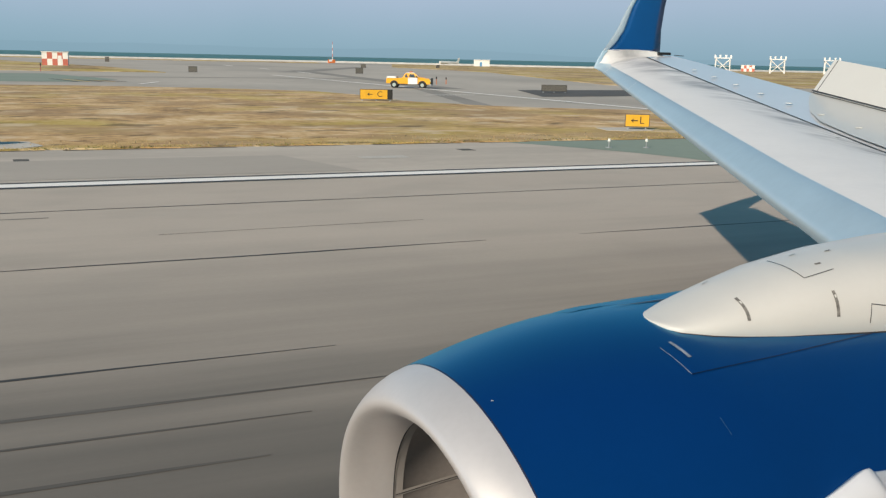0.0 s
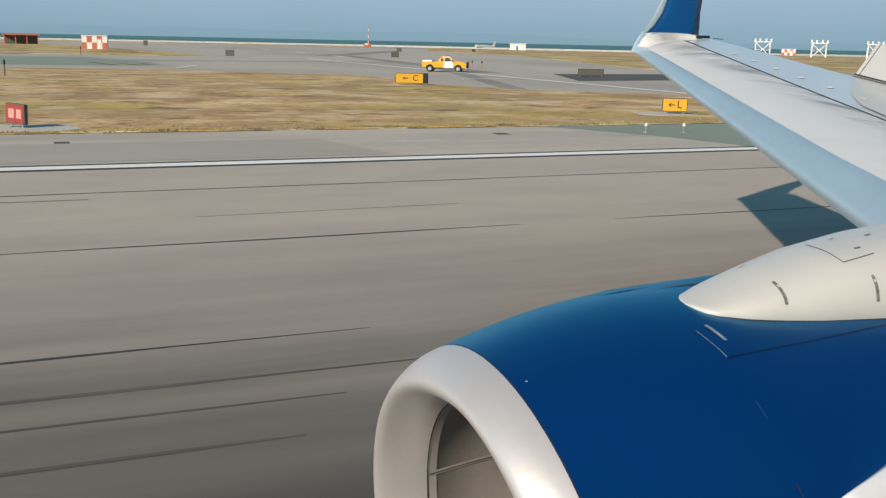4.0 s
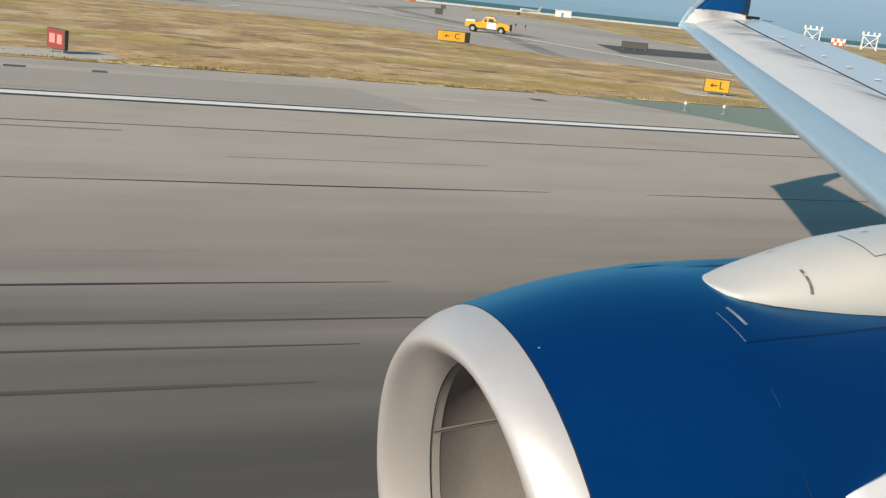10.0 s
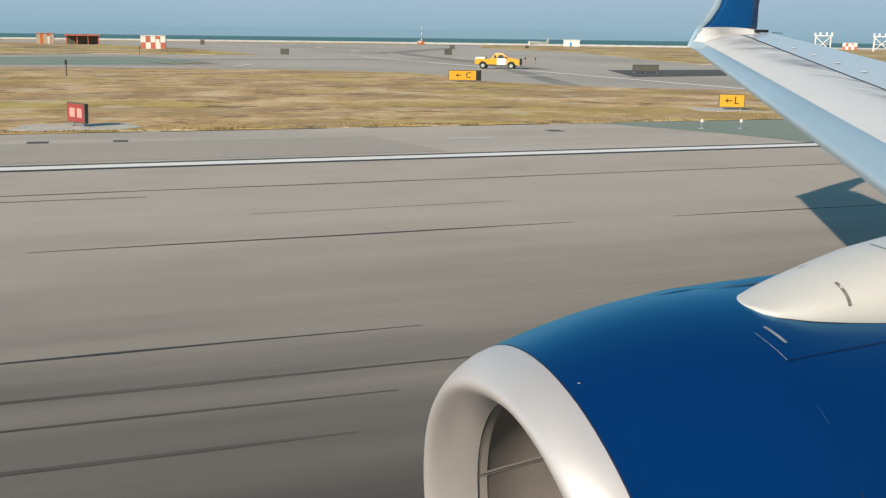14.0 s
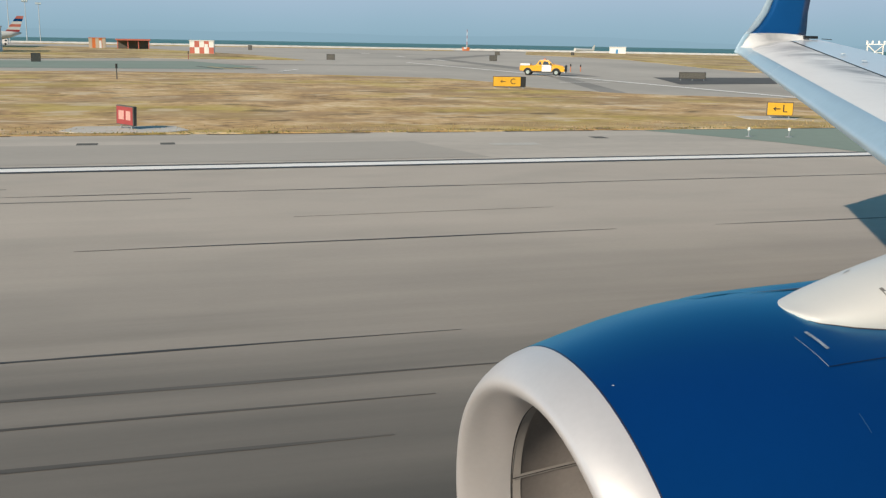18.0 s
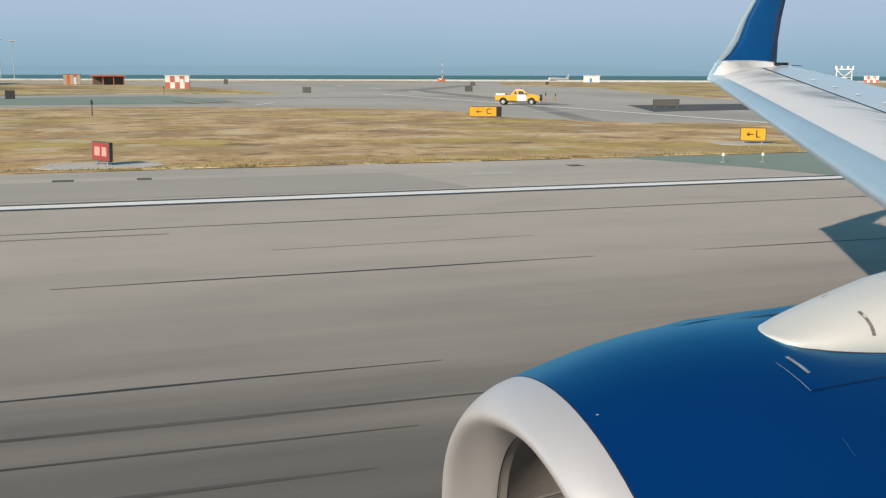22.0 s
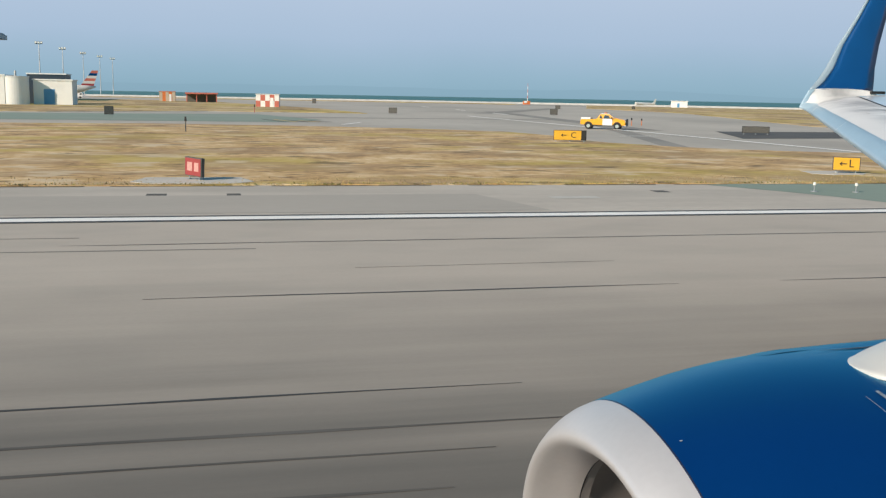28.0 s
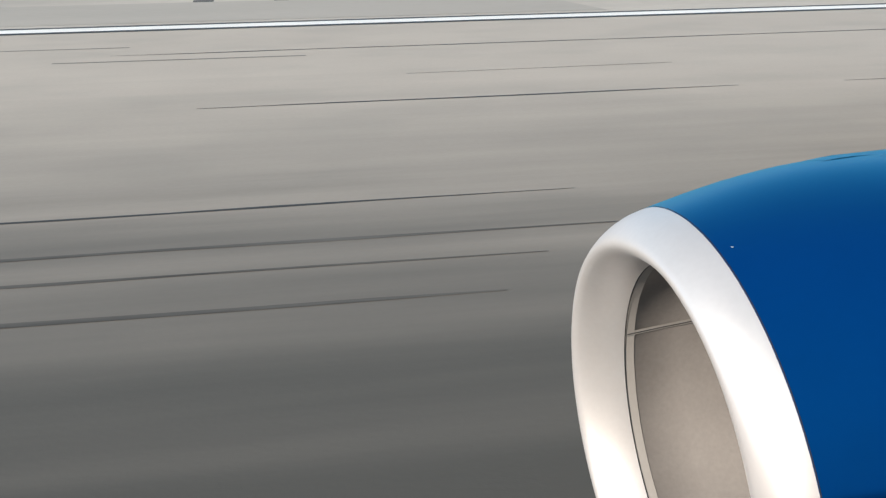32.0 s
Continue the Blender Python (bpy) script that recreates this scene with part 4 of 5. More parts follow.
part("tip_fairing", loft(turn_up, close=False), WING_WHITE, winglet, "pale wing tip curving up into the winglet", smooth=True)
part("tail_light", boxed((11.46, 15.16, 3.84), (11.75, 15.21, 3.89), 0.01), BLACK, winglet)
part("static_wick", rod(bmesh.new(), (11.78, 15.1, 3.84), (12.0, 15.1, 3.83), 0.006), BLACK, winglet)

# fuselage shell with the open cabin window
FCY, FCZ, FR = -1.56, 3.0, 1.70
bm = bmesh.new()
xs = sorted([-14 + i * 2.0 for i in range(17)] + [-0.35, 0.85])
NA = 72
for r in (FR, FR - 0.09):
    grid = [[bm.verts.new((x, FCY + r * math.cos(radians(5 * i)), FCZ + r * math.sin(radians(5 * i)))) for i in range(NA)] for x in xs]
    for i in range(len(xs) - 1):
        for j in range(NA):
            opening = xs[i] >= -0.36 and xs[i + 1] <= 0.86 and (j in (0, 1, 2, 3, 4, 5, 6, 71, 70, 69))
            if not opening:
                bm.faces.new((grid[i][j], grid[i][(j + 1) % NA], grid[i + 1][(j + 1) % NA], grid[i + 1][j]))
part("fuselage", bm, WHITE, plane, "white fuselage wall with an open window", smooth=True)
nose = [[(x, FCY + r * math.cos(radians(10 * i)), FCZ - drop + r * math.sin(radians(10 * i))) for i in range(36)] for x, r, drop in ((-14, FR, 0), (-15.2, 1.78, 0.03), (-16.4, 1.6, 0.1), (-17.4, 1.28, 0.22), (-18.1, 0.86, 0.36), (-18.45, 0.4, 0.46), (-18.5, 0.05, 0.5))]
part("fuselage_nose", loft([[Vector(p) for p in ring] for ring in nose], caps=True), WHITE, plane, smooth=True)
tail = [[(x, FCY + r * math.cos(radians(10 * i)), FCZ + rise + r * math.sin(radians(10 * i))) for i in range(36)] for x, r, rise in ((18, FR, 0), (20, 1.72, 0.1), (22, 1.42, 0.36), (24, 1.02, 0.7), (26, 0.55, 1.05), (27, 0.2, 1.25))]
part("fuselage_tail", loft([[Vector(p) for p in ring] for ring in tail], caps=True), WHITE, plane, smooth=True)
part("cabin_floor", boxed((-14, -2.9, 2.2), (18, -0.1, 2.26)), CABIN, plane)
gear = part("main_gear", rod(bmesh.new(), (8.2, 0.9, 0.5), (8.2, 0.9, 2.6), 0.11, n=16), STEEL, plane, "main landing gear leg")
for y in (0.66, 1.14):
    bm = bmesh.new()
    rod(bm, (8.2, y - 0.17, 0.56), (8.2, y + 0.17, 0.56), 0.56, n=32)
    wheel = part("wheel", bm, TYRE, gear, "black tyre")
    part("rim", rod(bmesh.new(), (8.2, y - 0.175, 0.56), (8.2, y + 0.175, 0.56), 0.28, n=24), CHROME, wheel)

# ---------------------------------------------------------------- signs and lights beside the runway
def letters(text, size, mat, parent, m, label):
    cu = bpy.data.curves.new("lettering", "FONT")
    cu.body, cu.size, cu.extrude = text, size, 0.004
    cu.align_x, cu.align_y = "CENTER", "CENTER"
    ob = new("lettering", cu)
    dg = bpy.context.evaluated_depsgraph_get()
    me = bpy.data.meshes.new_from_object(ob.evaluated_get(dg))
    bpy.data.objects.remove(ob)
    ob = new("lettering", me)
    me.materials.clear()
    me.materials.append(mat)
    ob.parent, ob.matrix_basis = parent, m
    ob["label"] = label
    return ob


def arrow(bm, x, z, size, right, y):
    s = 1 if right else -1
    box(bm, (x - size / 2, y - 0.006, z - size * 0.07), (x + size / 2, y, z + size * 0.07))
    for d in (1, -1):
        v = [bm.verts.new((x + s * size * px, y - 0.006, z + d * size * pz)) for px, pz in ((0.52, 0.0), (0.18, 0.30), (0.08, 0.22), (0.36, -0.02))]
        bm.faces.new(v)
    return bm


def sign_board(name, label, m, w, h, face, back, text="", arrow_at=0, dark_end=0.0, legs=2, lift=0.16):
    """A box sign on short legs, facing -y."""
    s = thing(name, label, "sign", m)
    body = part("housing", boxed((-w / 2, -0.09, lift), (w / 2, 0.09, lift + h), 0.015), back, s)
    face_board = part("face", boxed((-w / 2 + 0.04, -0.10, lift + 0.04), (w / 2 - 0.04 - dark_end, -0.088, lift + h - 0.04)), face, s, "coloured sign face")
    if dark_end:
        part("end_panel", boxed((w / 2 - dark_end + 0.01, -0.105, lift + 0.02), (w / 2 - 0.02, -0.088, lift + h - 0.02)), BLACK, s, "black end panel")
    for i in range(legs):
        x = -w / 2 + 0.2 + (w - 0.4) * i / max(1, legs - 1)
        part("leg", rod(bmesh.new(), (x, 0, 0), (x, 0, lift + 0.02), 0.03), STEEL, s)
        part("foot", boxed((x - 0.08, -0.08, 0), (x + 0.08, 0.08, 0.02), 0.004), STEEL, s)
    if text:
        letters(text, h * 0.78, BLACK, face_board, pose(0.18 * w - dark_end / 2, -0.104, lift + h * 0.5, 90), "black letter")
    if arrow_at:
        part("arrow", arrow(bmesh.new(), -0.12 * w - dark_end / 2, lift + h * 0.5, h * 0.5, False, -0.102), BLACK, face_board, "black arrow")
    return s


def pad(x0, y0, x1, y1, z=0.065):
    ob = part("concrete_pad", sheet([(x0 + 0.8, y0), (x1 - 0.8, y0), (x1, y0 + 0.8), (x1 - 0.5, y1), (x0 + 0.5, y1), (x0, y0 + 0.8)], z, 0.12), PAD)
    return tagged(ob, "pale concrete pad in the dry grass", "concrete pad", kind="structure")


sign_board("taxiway_sign", "yellow taxiway sign with a black arrow and letter C", pose(29.6, 77.5, 0.05, 0, 0, -20), 2.75, 0.85, SIGN_YELLOW, BLACK, "C", 1, 0.4, 3, 0.12)
pad(-3.1, 39.7, 1.8, 42.6)
red_sign = sign_board("runway_sign", "weathered red runway sign with faded white marking on a concrete pad", pose(-0.6, 41.4, 0.065, 0, 3, -48), 1.0, 0.78, SIGN_RED, SIGN_BACK, "", 0, 0.0, 2, 0.14)
sign_face = next(c for c in red_sign.children if c.name.startswith("face"))
for x0, x1, z0, z1 in ((-0.34, -0.04, 0.36, 0.72), (0.08, 0.34, 0.36, 0.72)):
    part("marking", boxed((x0, -0.106, z0), (x1, -0.099, z1)), FADED_MARK, sign_face, "faded pinkish-white bar")
pad(-18, 39.7, -13, 42.6)
sign_board("distance_sign", "dark weathered back of a runway sign board", pose(-15.4, 41.4, 0.065, 0, 0, 110), 1.1, 0.85, SIGN_RED, SIGN_BACK, "", 0, 0.0, 2, 0.14)
pad(30.2, 43.4, 33.4, 46.0)
sign_board("taxiway_sign", "small yellow sign with a black arrow and letter L", pose(32.4, 44.5, 0.065, 0, 0, -30), 1.35, 0.72, SIGN_YELLOW, SIGN_BACK, "L", 1, 0.0, 2, 0.12)
for x, y, w, h, turn in ((60, 99, 3.0, 0.75, -20), (-44.6, 325, 3.6, 1.1, 0), (37.5, 357, 1.4, 1.7, -10), (35, 188, 1.6, 1.1, -15), (110, 300, 1.6, 1.2, -20), (150, 330, 1.3, 1.1, 0), (71, 196, 1.6, 1.2, -10), (-14, 150, 1.3, 1.2, 20)):
    sign_board("sign_back", "dark back of an airfield sign beside the taxiway", pose(x, y, 0.0, 0, 0, turn), w, h, SIGN_BACK, BLACK, "", 0, 0.0, 2 if w < 2 else 3, 0.16)


def edge_light(m):
    s = thing("edge_light", "small airfield edge light on a short post", "runway light", m, "lights beside the taxiway")
    part("stem", rod(bmesh.new(), (0, 0, 0), (0, 0, 0.28), 0.025), STEEL, s)
    part("base", rod(bmesh.new(), (0, 0, 0), (0, 0, 0.03), 0.14, n=16), STEEL, s)
    bm = bmesh.new()
    rod(bm, (0, 0, 0.28), (0, 0, 0.40), 0.07, 0.05, 12)
    part("lamp", bm, LAMP_GLASS, s, "clear lamp glass")
    return s


first = edge_light(pose(24.5, 35.6, 0))
for x, y in ((26.2, 35.2), (-9, 35.4), (58, 35.4), (-40, 35.4)):
    copy_thing(first, pose(x, y, 0))


def marker_post(m, h, mat, label):
    s = thing("marker_post", label, "post", m)
    part("post", rod(bmesh.new(), (0, 0, 0), (0, 0, h), 0.06, 0.05), mat, s)
    part("cap", rod(bmesh.new(), (0, 0, h * 0.7), (0, 0, h), 0.11, 0.09), BLACK, s)
    return s


marker_post(pose(-2, 91.8, 0.05), 1.35, SIGN_BACK, "dark marker post in the dry grass")
marker_post(pose(8.4, 185, 0), 1.5, SIGN_RED, "reddish marker post by the far taxiway")
marker_post(pose(58, 128, 0), 1.1, ORANGE, "orange and dark marker post by the taxiway")
marker_post(pose(60, 129, 0), 1.0, ORANGE, "orange and dark marker post by the taxiway")


# ---------------------------------------------------------------- far structures
def gantry(m):
    g = thing("light_gantry", "white steel antenna gantry with cross bracing", "gantry", m, "gantries by the shore")
    for x in (-3, 3):
        for y in (-1, 1):
            part("leg", rod(bmesh.new(), (x, y, 0), (x * 0.95, y, 6.2), 0.24, n=6), WHITE_STEEL, g)
    part("deck", boxed((-3.5, -1.4, 6.1), (3.5, 1.4, 6.45)), WHITE_STEEL, g)
    for a, b in (((-3, 3)), ((3, -3))):
        part("brace", rod(bmesh.new(), (a, -1, 0.4), (b, -1, 6.0), 0.19, n=6), WHITE_STEEL, g)
    part("beam", boxed((-3, -1.1, 2.9), (3, -0.9, 3.1)), WHITE_STEEL, g)
    for x in (-3.2, -1.2, 1.2, 3.2):
        part("antenna", boxed((x - 0.35, -1.2, 6.45), (x + 0.35, -0.7, 7.6), 0.05), WHITE_STEEL, g)
    return g


first = gantry(pose(282, 330, -0.1, 0, 0, -38))
for x, y in ((316, 334), (346, 332)):
    copy_thing(first, pose(x, y, -0.1, 0, 0, -38))


def checker_hut(m, w, h, a, b, label, tiles=True):
    s = thing("equipment_hut", label, "hut", m)
    part("wall", boxed((-w / 2, -1.6, 0), (w / 2, 1.6, h)), a, s)
    part("roof", boxed((-w / 2 - 0.15, -1.75, h), (w / 2 + 0.15, 1.75, h + 0.16)), a, s)
    k = 5
    for i in range(k):
        for j in range(2 if tiles else 1):
            if (i + j) % 2 == 0:
                hh = h / (2 if tiles else 1)
                part("panel", boxed((-w / 2 + i * w / k, -1.63, j * hh), (-w / 2 + (i + 1) * w / k, -1.6, (j + 1) * hh)), b, s, "red painted panel")
    part("door", boxed((w * 0.12, -1.66, 0), (w * 0.26, -1.63, h * 0.75)), WHITE_STEEL, s)
    return s


checker_hut(pose(372, 415, -0.1, 0, 0, -40), 7, 3.4, WHITE_WALL, RED, "red and white checkered equipment hut by the shore")
checker_hut(pose(15.4, 262, 0, 0, 0, -8), 6, 3.2, WHITE_WALL, RED, "red and white checkered equipment hut on the airfield")
checker_hut(pose(-14, 366, 0, 0, 0, 0), 5.5, 3.4, ORANGE, TAN_WALL, "orange and tan striped equipment hut", False)

hut = thing("equipment_shed", "white shed with a flat roof near the shore", "shed", pose(230, 452, -0.1, 0, 0, -25))
part("wall", boxed((-4, -2, 0), (4, 2, 3.2)), WHITE_WALL, hut)
part("roof", boxed((-4.3, -2.3, 3.2), (4.3, 2.3, 3.45)), WHITE_STEEL, hut)
part("door", boxed((-1, -2.04, 0), (0.2, -2.0, 2.2)), BLUE_DOOR, hut)

red_hut = thing("fire_training_shed", "rusty red open shed with a flat roof", "shed", pose(-2, 352, 0))
for x in (-5, -1.7, 1.7, 5):
    part("post", boxed((x - 0.15, -1.6, 0), (x + 0.15, -1.3, 2.8)), RED, red_hut)
part("roof", boxed((-5.6, -2.2, 2.8), (5.6, 2.2, 3.3)), RED, red_hut)
part("back_wall", boxed((-5.2, 1.6, 0), (5.2, 1.8, 2.8)), SIGN_BACK, red_hut)

mast = thing("antenna_mast", "thin red and white antenna mast with an orange base", "mast", pose(166, 500, -0.1))
for i in range(7):
    part("mast_section", rod(bmesh.new(), (0, 0, 1.6 * i), (0, 0, 1.6 * i + 1.6), 0.20 - 0.015 * i, n=8), RED if i % 2 == 0 else WHITE_STEEL, mast)
part("base_box", boxed((-2.2, -1.2, 0), (1.2, 1.2, 1.9), 0.05), ORANGE, mast, "orange equipment box")
part("base_panel", boxed((-2.2, -1.24, 0.9), (-0.6, -1.2, 1.9)), WHITE_STEEL, mast)

jet = thing("parked_jet", "small white aircraft parked far away", "airplane", pose(222, 474, -0.1, 0, 0, 10))
bm = bmesh.new()
rod(bm, (-6, 0, 1.6), (6, 0, 1.6), 0.9, 0.55, 12)
part("fuselage", bm, WHITE, jet)
part("fin", loft([[(4.5, -0.1, 2), (6.2, -0.1, 2), (6.2, 0.1, 2), (4.5, 0.1, 2)], [(6, -0.05, 4.2), (6.9, -0.05, 4.2), (6.9, 0.05, 4.2), (6, 0.05, 4.2)]], caps=True), WHITE, jet)
part("wing", boxed((-1.5, -6, 1.0), (0.6, 6, 1.15)), WHITE, jet)

# yellow pickup
truck = thing("pickup_truck", "yellow airport pickup truck with white markings", "truck", pose(47.5, 113, -0.03, 0, 0, -30))
body = [(-2.75, 0.55), (-2.75, 1.12), (-2.65, 1.18), (-0.85, 1.18), (-0.80, 1.25), (-0.35, 1.85), (0.75, 1.88), (1.3, 1.3), (2.55, 1.2), (2.75, 1.0), (2.75, 0.5)]
bm = bmesh.new()
fs = []
for y in (-0.95, 0.95):
    fs.append([bm.verts.new((x, y * (0.85 if z > 1.4 else 1), z)) for x, z in body])
bm.faces.new(fs[0])
bm.faces.new(fs[1][::-1])
for i in range(len(body)):
    j = (i + 1) % len(body)
    bm.faces.new((fs[0][i], fs[0][j], fs[1][j], fs[1][i]))
bmesh.ops.bevel(bm, geom=bm.edges[:], offset=0.05, segments=2, affect="EDGES")
part("body", bm, TRUCK_YELLOW, truck, "yellow painted body")
part("windscreen", loft([[(0.80, -0.72, 1.80), (0.80, 0.72, 1.80)], [(1.27, -0.86, 1.34), (1.27, 0.86, 1.34)]], close=False), GLASS, truck)
for y in (-1, 1):
    for x0, x1 in ((-0.42, -0.05), (0.08, 0.88)):
        part("side_window", loft([[(x0, y * 0.965, 1.34), (x1, y * 0.965, 1.34)], [(x0 + 0.1, y * 0.83, 1.76), (x1 - 0.22, y * 0.83, 1.76)]], close=False), GLASS, truck)
    door = part("door", boxed((-0.02, y * 0.97 - 0.02, 0.5), (1.15, y * 0.97 + 0.02, 1.3), 0.01), WHITE_STEEL, truck, "white door")
    part("handle", boxed((0.06, y * 1.0 - 0.012, 1.12), (0.22, y * 1.0 + 0.012, 1.17)), BLACK, door)
    part("mirror", boxed((0.98, y * 1.1 - 0.1, 1.32), (1.1, y * 1.1 + 0.1, 1.52), 0.02), BLACK, truck)
    part("headlight", boxed((2.66, y * 0.75 - 0.15, 0.85), (2.78, y * 0.75 + 0.15, 1.02), 0.02), LAMP_GLASS, truck)
    part("sill", boxed((-1.2, y * 0.93 - 0.03, 0.40), (1.2, y * 0.93 + 0.03, 0.52), 0.02), BLACK, truck)
    for x in (-1.75, 1.75):
        arch = [[(x + math.cos(t) * r, y * 0.958, 0.42 + math.sin(t) * r) for r in (0.38, 0.52)] for t in np.linspace(0.0, math.pi, 11)]
        part("wheel_arch", loft(arch, close=False), BLACK, truck)
part("roof_panel", boxed((-0.32, -0.78, 1.86), (0.74, 0.78, 1.91), 0.02), WHITE_STEEL, truck, "white cab roof")
part("light_bar", boxed((0.1, -0.55, 1.90), (0.4, 0.55, 2.04), 0.03), ORANGE, truck)
part("bull_bar", boxed((2.76, -0.8, 0.5), (2.92, 0.8, 1.28), 0.05), BLACK, truck, "black push bar over the grille")
part("bumper", boxed((2.68, -0.95, 0.36), (2.85, 0.95, 0.56), 0.03), STEEL, truck)
part("bed_liner", boxed((-2.6, -0.8, 1.17), (-0.9, 0.8, 1.2)), BLACK, truck)
part("cargo", boxed((-2.7, -0.88, 1.19), (-1.5, 0.88, 1.42), 0.04), WHITE_STEEL, truck, "white tool box in the bed")
for x in (-1.75, 1.75):
    for y in (-0.86, 0.86):
        w = part("wheel", rod(bmesh.new(), (x, y - 0.13, 0.4), (x, y + 0.13, 0.4), 0.4, n=24), TYRE, truck)
        part("rim", rod(bmesh.new(), (x, y - 0.14, 0.4), (x, y + 0.14, 0.4), 0.22, n=16), CHROME, w)


# ---------------------------------------------------------------- terminal side
def building(name, label, m, w, d, h, wall, doors=(), windows=(), roof_lift=0.3):
    b = thing(name, label, "building", m)
    part("wall", boxed((-w / 2, 0, 0), (w / 2, d, h)), wall, b)
    part("roof", boxed((-w / 2 - 0.2, -0.2, h), (w / 2 + 0.2, d + 0.2, h + roof_lift)), WHITE_STEEL, b)
    for x, dw, dh, mt in doors:
        dd = part("door", boxed((x, -0.06, 0), (x + dw, 0.0, dh)), mt, b)
    for x, z, ww, wh in windows:
        wdw = part("window", boxed((x, -0.05, z), (x + ww, 0.0, z + wh)), WHITE_STEEL, b)
        part("pane", boxed((x + 0.1, -0.08, z + 0.1), (x + ww - 0.1, -0.05, z + wh - 0.1)), GLASS, wdw)
    return b


SH = -22.0
building("service_building", "white flat-roofed service building", pose(-32 + SH, 239, 0, 0, 0, 0), 19, 12, 6.4, WHITE_WALL, ((-7, 5.5, 1.2, BLUE_DOOR), (6, 1.2, 2.4, BLUE_DOOR)))
tank = thing("storage_tank", "white round storage tank beside the service building", "tank", pose(-21 + SH, 242, 0))
part("shell", rod(bmesh.new(), (0, 0, 0), (0, 0, 6.2), 3.2, n=40), WHITE_WALL, tank)
part("rim", rod(bmesh.new(), (0, 0, 6.2), (0, 0, 6.4), 3.3, n=40), WHITE_STEEL, tank)
part("stack", rod(bmesh.new(), (0.8, -2.5, 6.4), (0.8, -2.5, 7.6), 0.25), STEEL, tank)
building("service_building", "small white building with a blue door", pose(-13 + SH, 244, 0), 8.5, 9, 5.6, WHITE_WALL, ((-2.0, 2.4, 3.6, BLUE_DOOR),))
building("annex_building", "dark grey building behind the white huts", pose(-17 + SH, 262, 0), 9, 10, 7.2, HANGAR_DARK)
building("terminal_building", "low tan concourse building", pose(-47, 268, 0), 20, 8, 3.6, TAN_WALL, (), [(-8 + 3.2 * i, 1.2, 2.2, 1.1) for i in range(5)])
building("office_building", "beige office building with a row of windows", pose(-56 + SH, 262, 0), 18, 10, 6.6, TAN_WALL, (), [(-7.5 + 3 * i, 2.8, 2.2, 1.6) for i in range(5)])
hangar = thing("hangar", "large blue-grey aircraft hangar with a dark open door", "hangar", pose(-82 + SH, 330, 0))
part("wall", boxed((-60, 0, 0), (30, 60, 21)), HANGAR, hangar)
part("roof", boxed((-62, -2.5, 21), (33, 61, 22.6)), HANGAR_ROOF, hangar, "pale grey overhanging roof edge")
for i in range(24):
    part("roof_rib", rod(bmesh.new(), (-60 + 4 * i, -2.6, 22.6), (-60 + 4 * i, 60, 22.8), 0.5, n=6), HANGAR_ROOF, hangar)
part("doorway", boxed((10, -0.3, 0), (29.6, 0, 20)), HANGAR_DARK, hangar, "dark open doorway")
for i in range(5):
    leaf = part("door_leaf", boxed((-58 + 13.6 * i, -0.6, 0), (-44.6 + 13.6 * i, -0.1, 20.4)), HANGAR, hangar, "blue-grey sliding door leaf")
    for k in range(3):
        part("rib", boxed((-57 + 13.6 * i + 4.4 * k, -0.75, 0), (-56.7 + 13.6 * i + 4.4 * k, -0.6, 20.2)), HANGAR, leaf)
part("post", boxed((29.6, -1.2, 0), (31, 0.2, 21)), HANGAR_DARK, hangar)

far_jet = thing("parked_airliner", "white airliner with a striped red, white and blue tail", "airplane", pose(-62, 420, 0, 0, 0, 6))
rings = []
for x, r, z in ((-17, 0.2, 3.2), (-16, 1.0, 3.3), (-14, 1.7, 3.5), (-10, 1.95, 3.6), (9, 1.95, 3.6), (14, 1.2, 4.2), (18, 0.3, 4.8)):
    rings.append([(x, r * math.cos(t), z + r * math.sin(t)) for t in np.linspace(0, 2 * math.pi, 17)[:-1]])
part("fuselage", loft(rings, caps=True), WHITE, far_jet, smooth=True)
for i, mt in enumerate((SIGN_RED, WHITE, RED, WHITE, BLUE, RED)):
    z0, z1 = 5.0 + i * 1.05, 5.0 + (i + 1) * 1.05
    x0 = lambda z: 12.0 + (z - 5.0) * 0.75
    x1 = lambda z: 17.2 + (z - 5.0) * 0.32
    part("fin_stripe", loft([[(x0(z), -0.15, z), (x1(z), -0.15, z), (x1(z), 0.15, z), (x0(z), 0.15, z)] for z in (z0, z1)], caps=True), mt, far_jet)
part("wing", loft([[(-2, -1.5, 3.0), (4, -1.5, 3.0), (4, -1.5, 2.6), (-2, -1.5, 2.6)], [(6, -16, 4.0), (8, -16, 4.0), (8, -16, 3.9), (6, -16, 3.9)]], caps=True), WING_GREY, far_jet)
part("engine", rod(bmesh.new(), (-3, -5.5, 1.8), (1, -5.5, 1.9), 1.0, 0.8, 16), WHITE, far_jet)
for x, y in ((-12, 0), (1, 2.5), (1, -2.5)):
    part("gear", rod(bmesh.new(), (x, y, 0), (x, y, 2.4), 0.25), STEEL, far_jet)

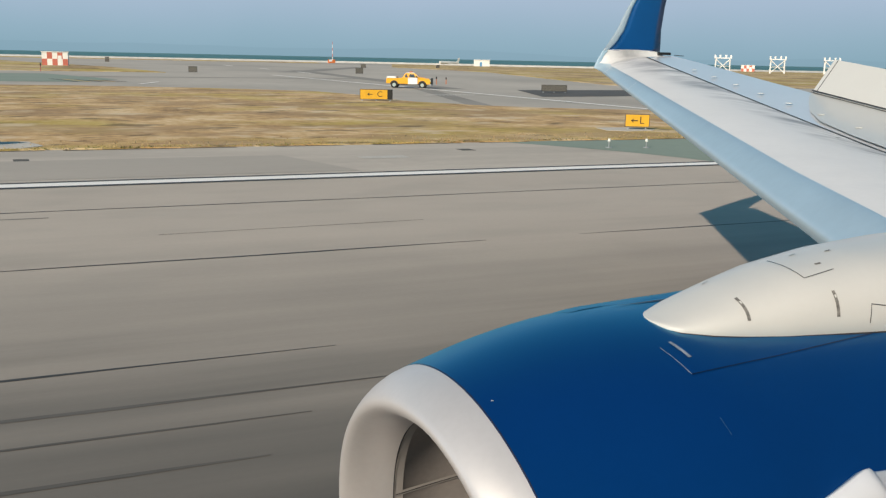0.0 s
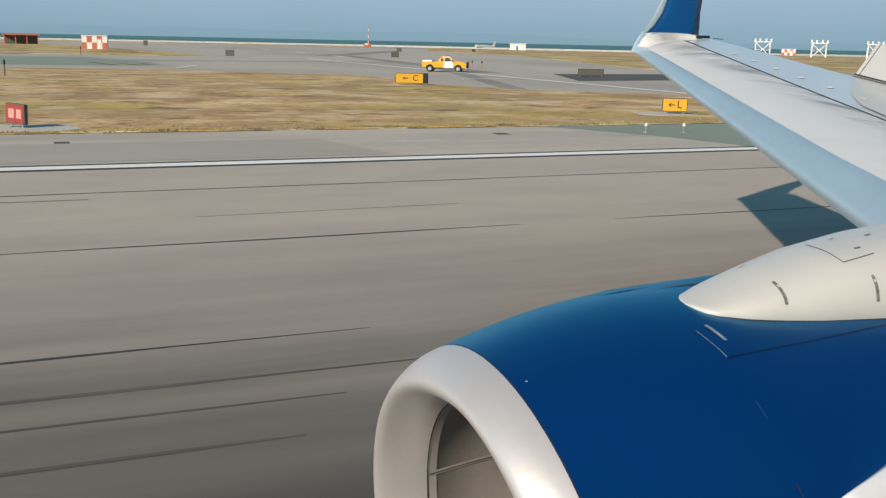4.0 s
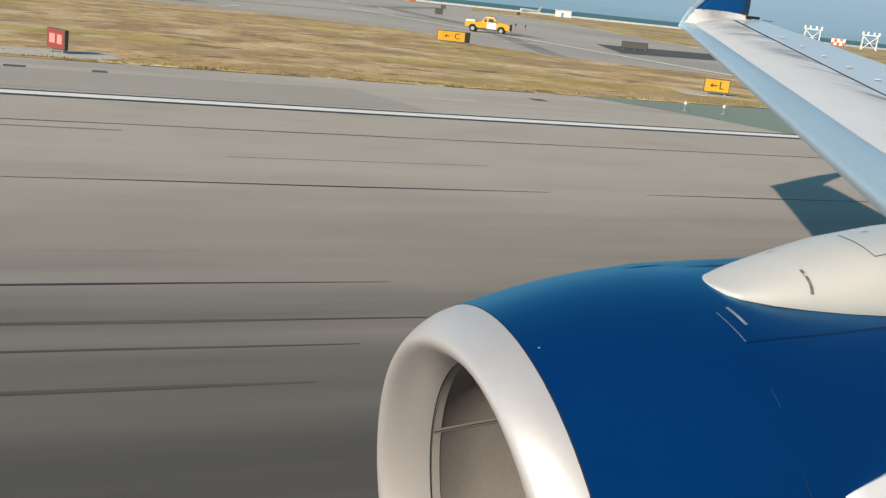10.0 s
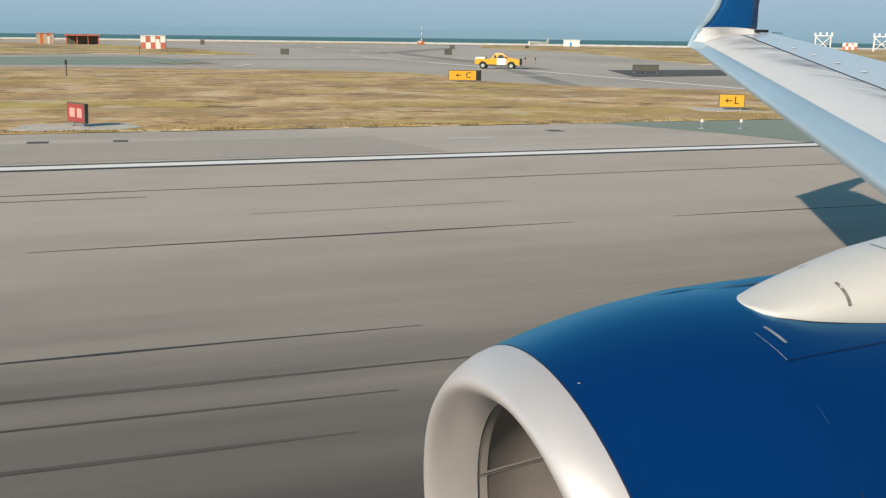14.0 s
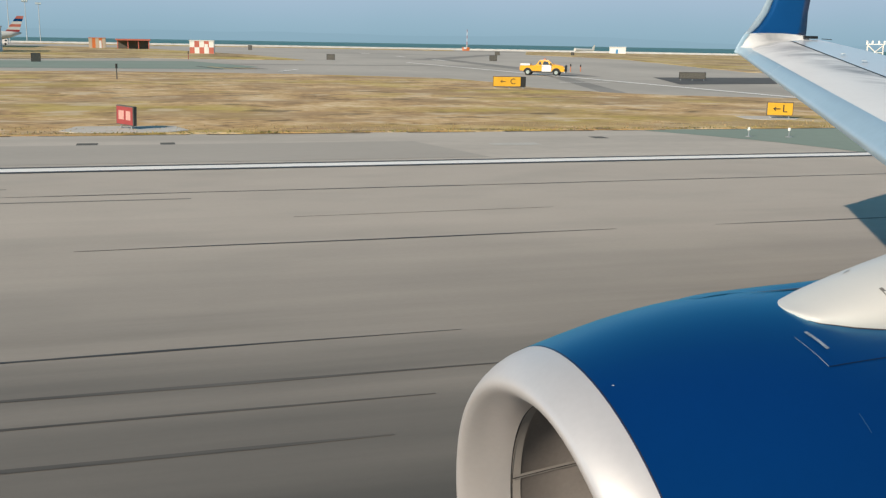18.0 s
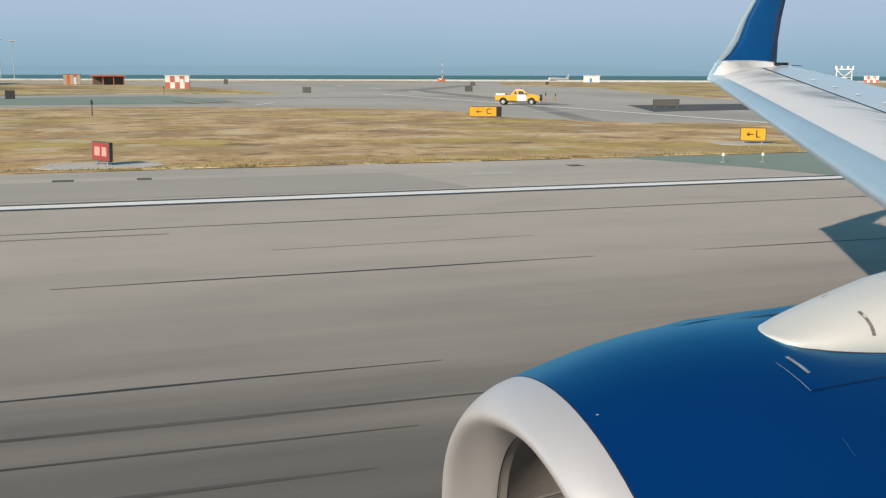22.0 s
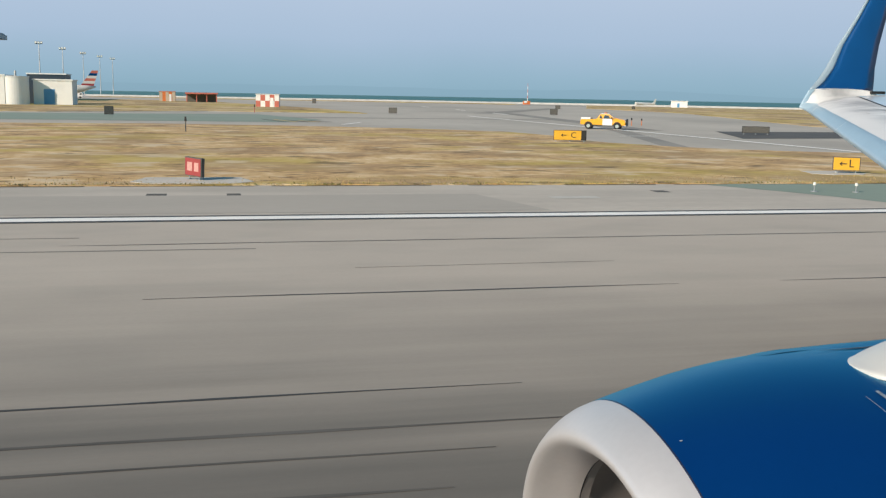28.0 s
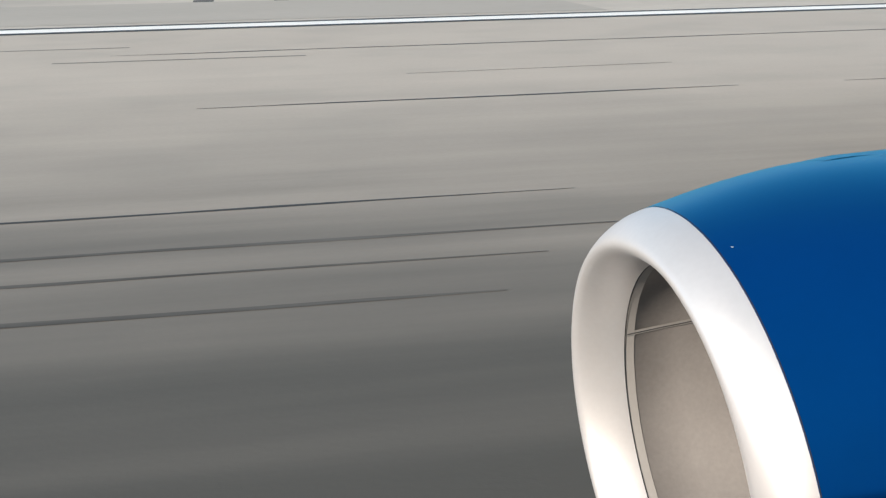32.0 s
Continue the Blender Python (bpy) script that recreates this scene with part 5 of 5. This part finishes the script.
for i, (x, y, w) in enumerate(((-26, 420, 5), (-16, 415, 4), (-8, 430, 6), (-2, 300, 3.5))):
    v = thing("service_vehicle", "white airport service vehicle parked by the terminal", "vehicle", pose(x - 45, y, 0), "parked service vehicles")
    part("body", boxed((-w / 2, -1, 0.5), (w / 2, 1, 2.4), 0.15), WHITE_STEEL, v)
    part("cab_window", boxed((w / 2 - 1.2, -1.03, 1.5), (w / 2 - 0.3, -0.99, 2.1)), GLASS, v)
    for x2 in (-w / 3, w / 3):
        part("wheel", rod(bmesh.new(), (x2, -1.02, 0.45), (x2, -0.7, 0.45), 0.45, n=16), TYRE, v)


windsock = thing("windsock", "faded red windsock on a thin pole", "windsock", pose(-52, 250, 0))
part("pole", rod(bmesh.new(), (0, 0, 0), (0, 0, 6.6), 0.09, 0.06), STEEL, windsock)
part("sock", rod(bmesh.new(), (0.05, 0, 6.4), (2.6, 0, 6.15), 0.42, 0.2, 12), RED, windsock, "red cloth sock")
part("hoop", rod(bmesh.new(), (0.0, 0, 6.4), (0.1, 0, 6.4), 0.45, n=16), STEEL, windsock)


def light_mast(m, h):
    s = thing("light_mast", "tall thin floodlight mast on the apron", "light mast", m, "floodlight masts")
    part("pole", rod(bmesh.new(), (0, 0, 0), (0, 0, h), 0.32, 0.16), STEEL, s)
    part("crossarm", boxed((-1.6, -0.3, h - 0.4), (1.6, 0.3, h)), STEEL, s)
    for x in (-1.2, 0, 1.2):
        flood = part("floodlight", boxed((x - 0.45, -0.7, h - 0.1), (x + 0.45, -0.2, h + 0.8), 0.05), BLACK, s)
        part("lens", boxed((x - 0.38, -0.72, h - 0.02), (x + 0.38, -0.695, h + 0.72)), LAMP_GLASS, flood)
    return s


first = light_mast(pose(-74, 480, 0), 24)
for x, y in ((-72, 540), (-69, 600), (-65, 650), (-61, 690)):
    copy_thing(first, pose(x, y, 0))


FADED_PAINT = material("faded_white_paint", (0.52, 0.50, 0.46), 0.85, vary=0.2, scale=1.5, fine=8, dirt=(0.40, 0.38, 0.34), dirt_amount=0.8, dirt_scale=1.5)
# flush drain plates and patches on the shoulder
for x, y, w in ((-2.2, 35.6, 0.7), (0.6, 35.5, 0.5), (17.5, 35.8, 0.6), (30, 35.2, 0.5)):
    plate = part("drain_plate", sheet([(x, y), (x + w, y), (x + w, y + 0.7), (x, y + 0.7)], 0.004, 0.03), SIGN_BACK)
    tagged(plate, "small dark steel drain plate in the shoulder", "drain plate", kind="structure")
for x0, y0, x1, y1 in ((-26, 30.2, 11, 35.6), (40, 30.4, 62, 34.8)):
    tagged(part("paved_patch", sheet([(x0, y0), (x1, y0), (x1 - 1.2, y1), (x0 + 0.8, y1)], 0.0025), CONCRETE_PATCH), "slightly darker concrete repair patch", "paved patch", kind="structure")
tagged(part("paint_patch", sheet([(12.4, 33.7), (14.3, 33.7), (14.3, 34.5), (12.4, 34.5)], 0.003), FADED_PAINT), "small pale painted patch on the shoulder", "paint patch", kind="structure")
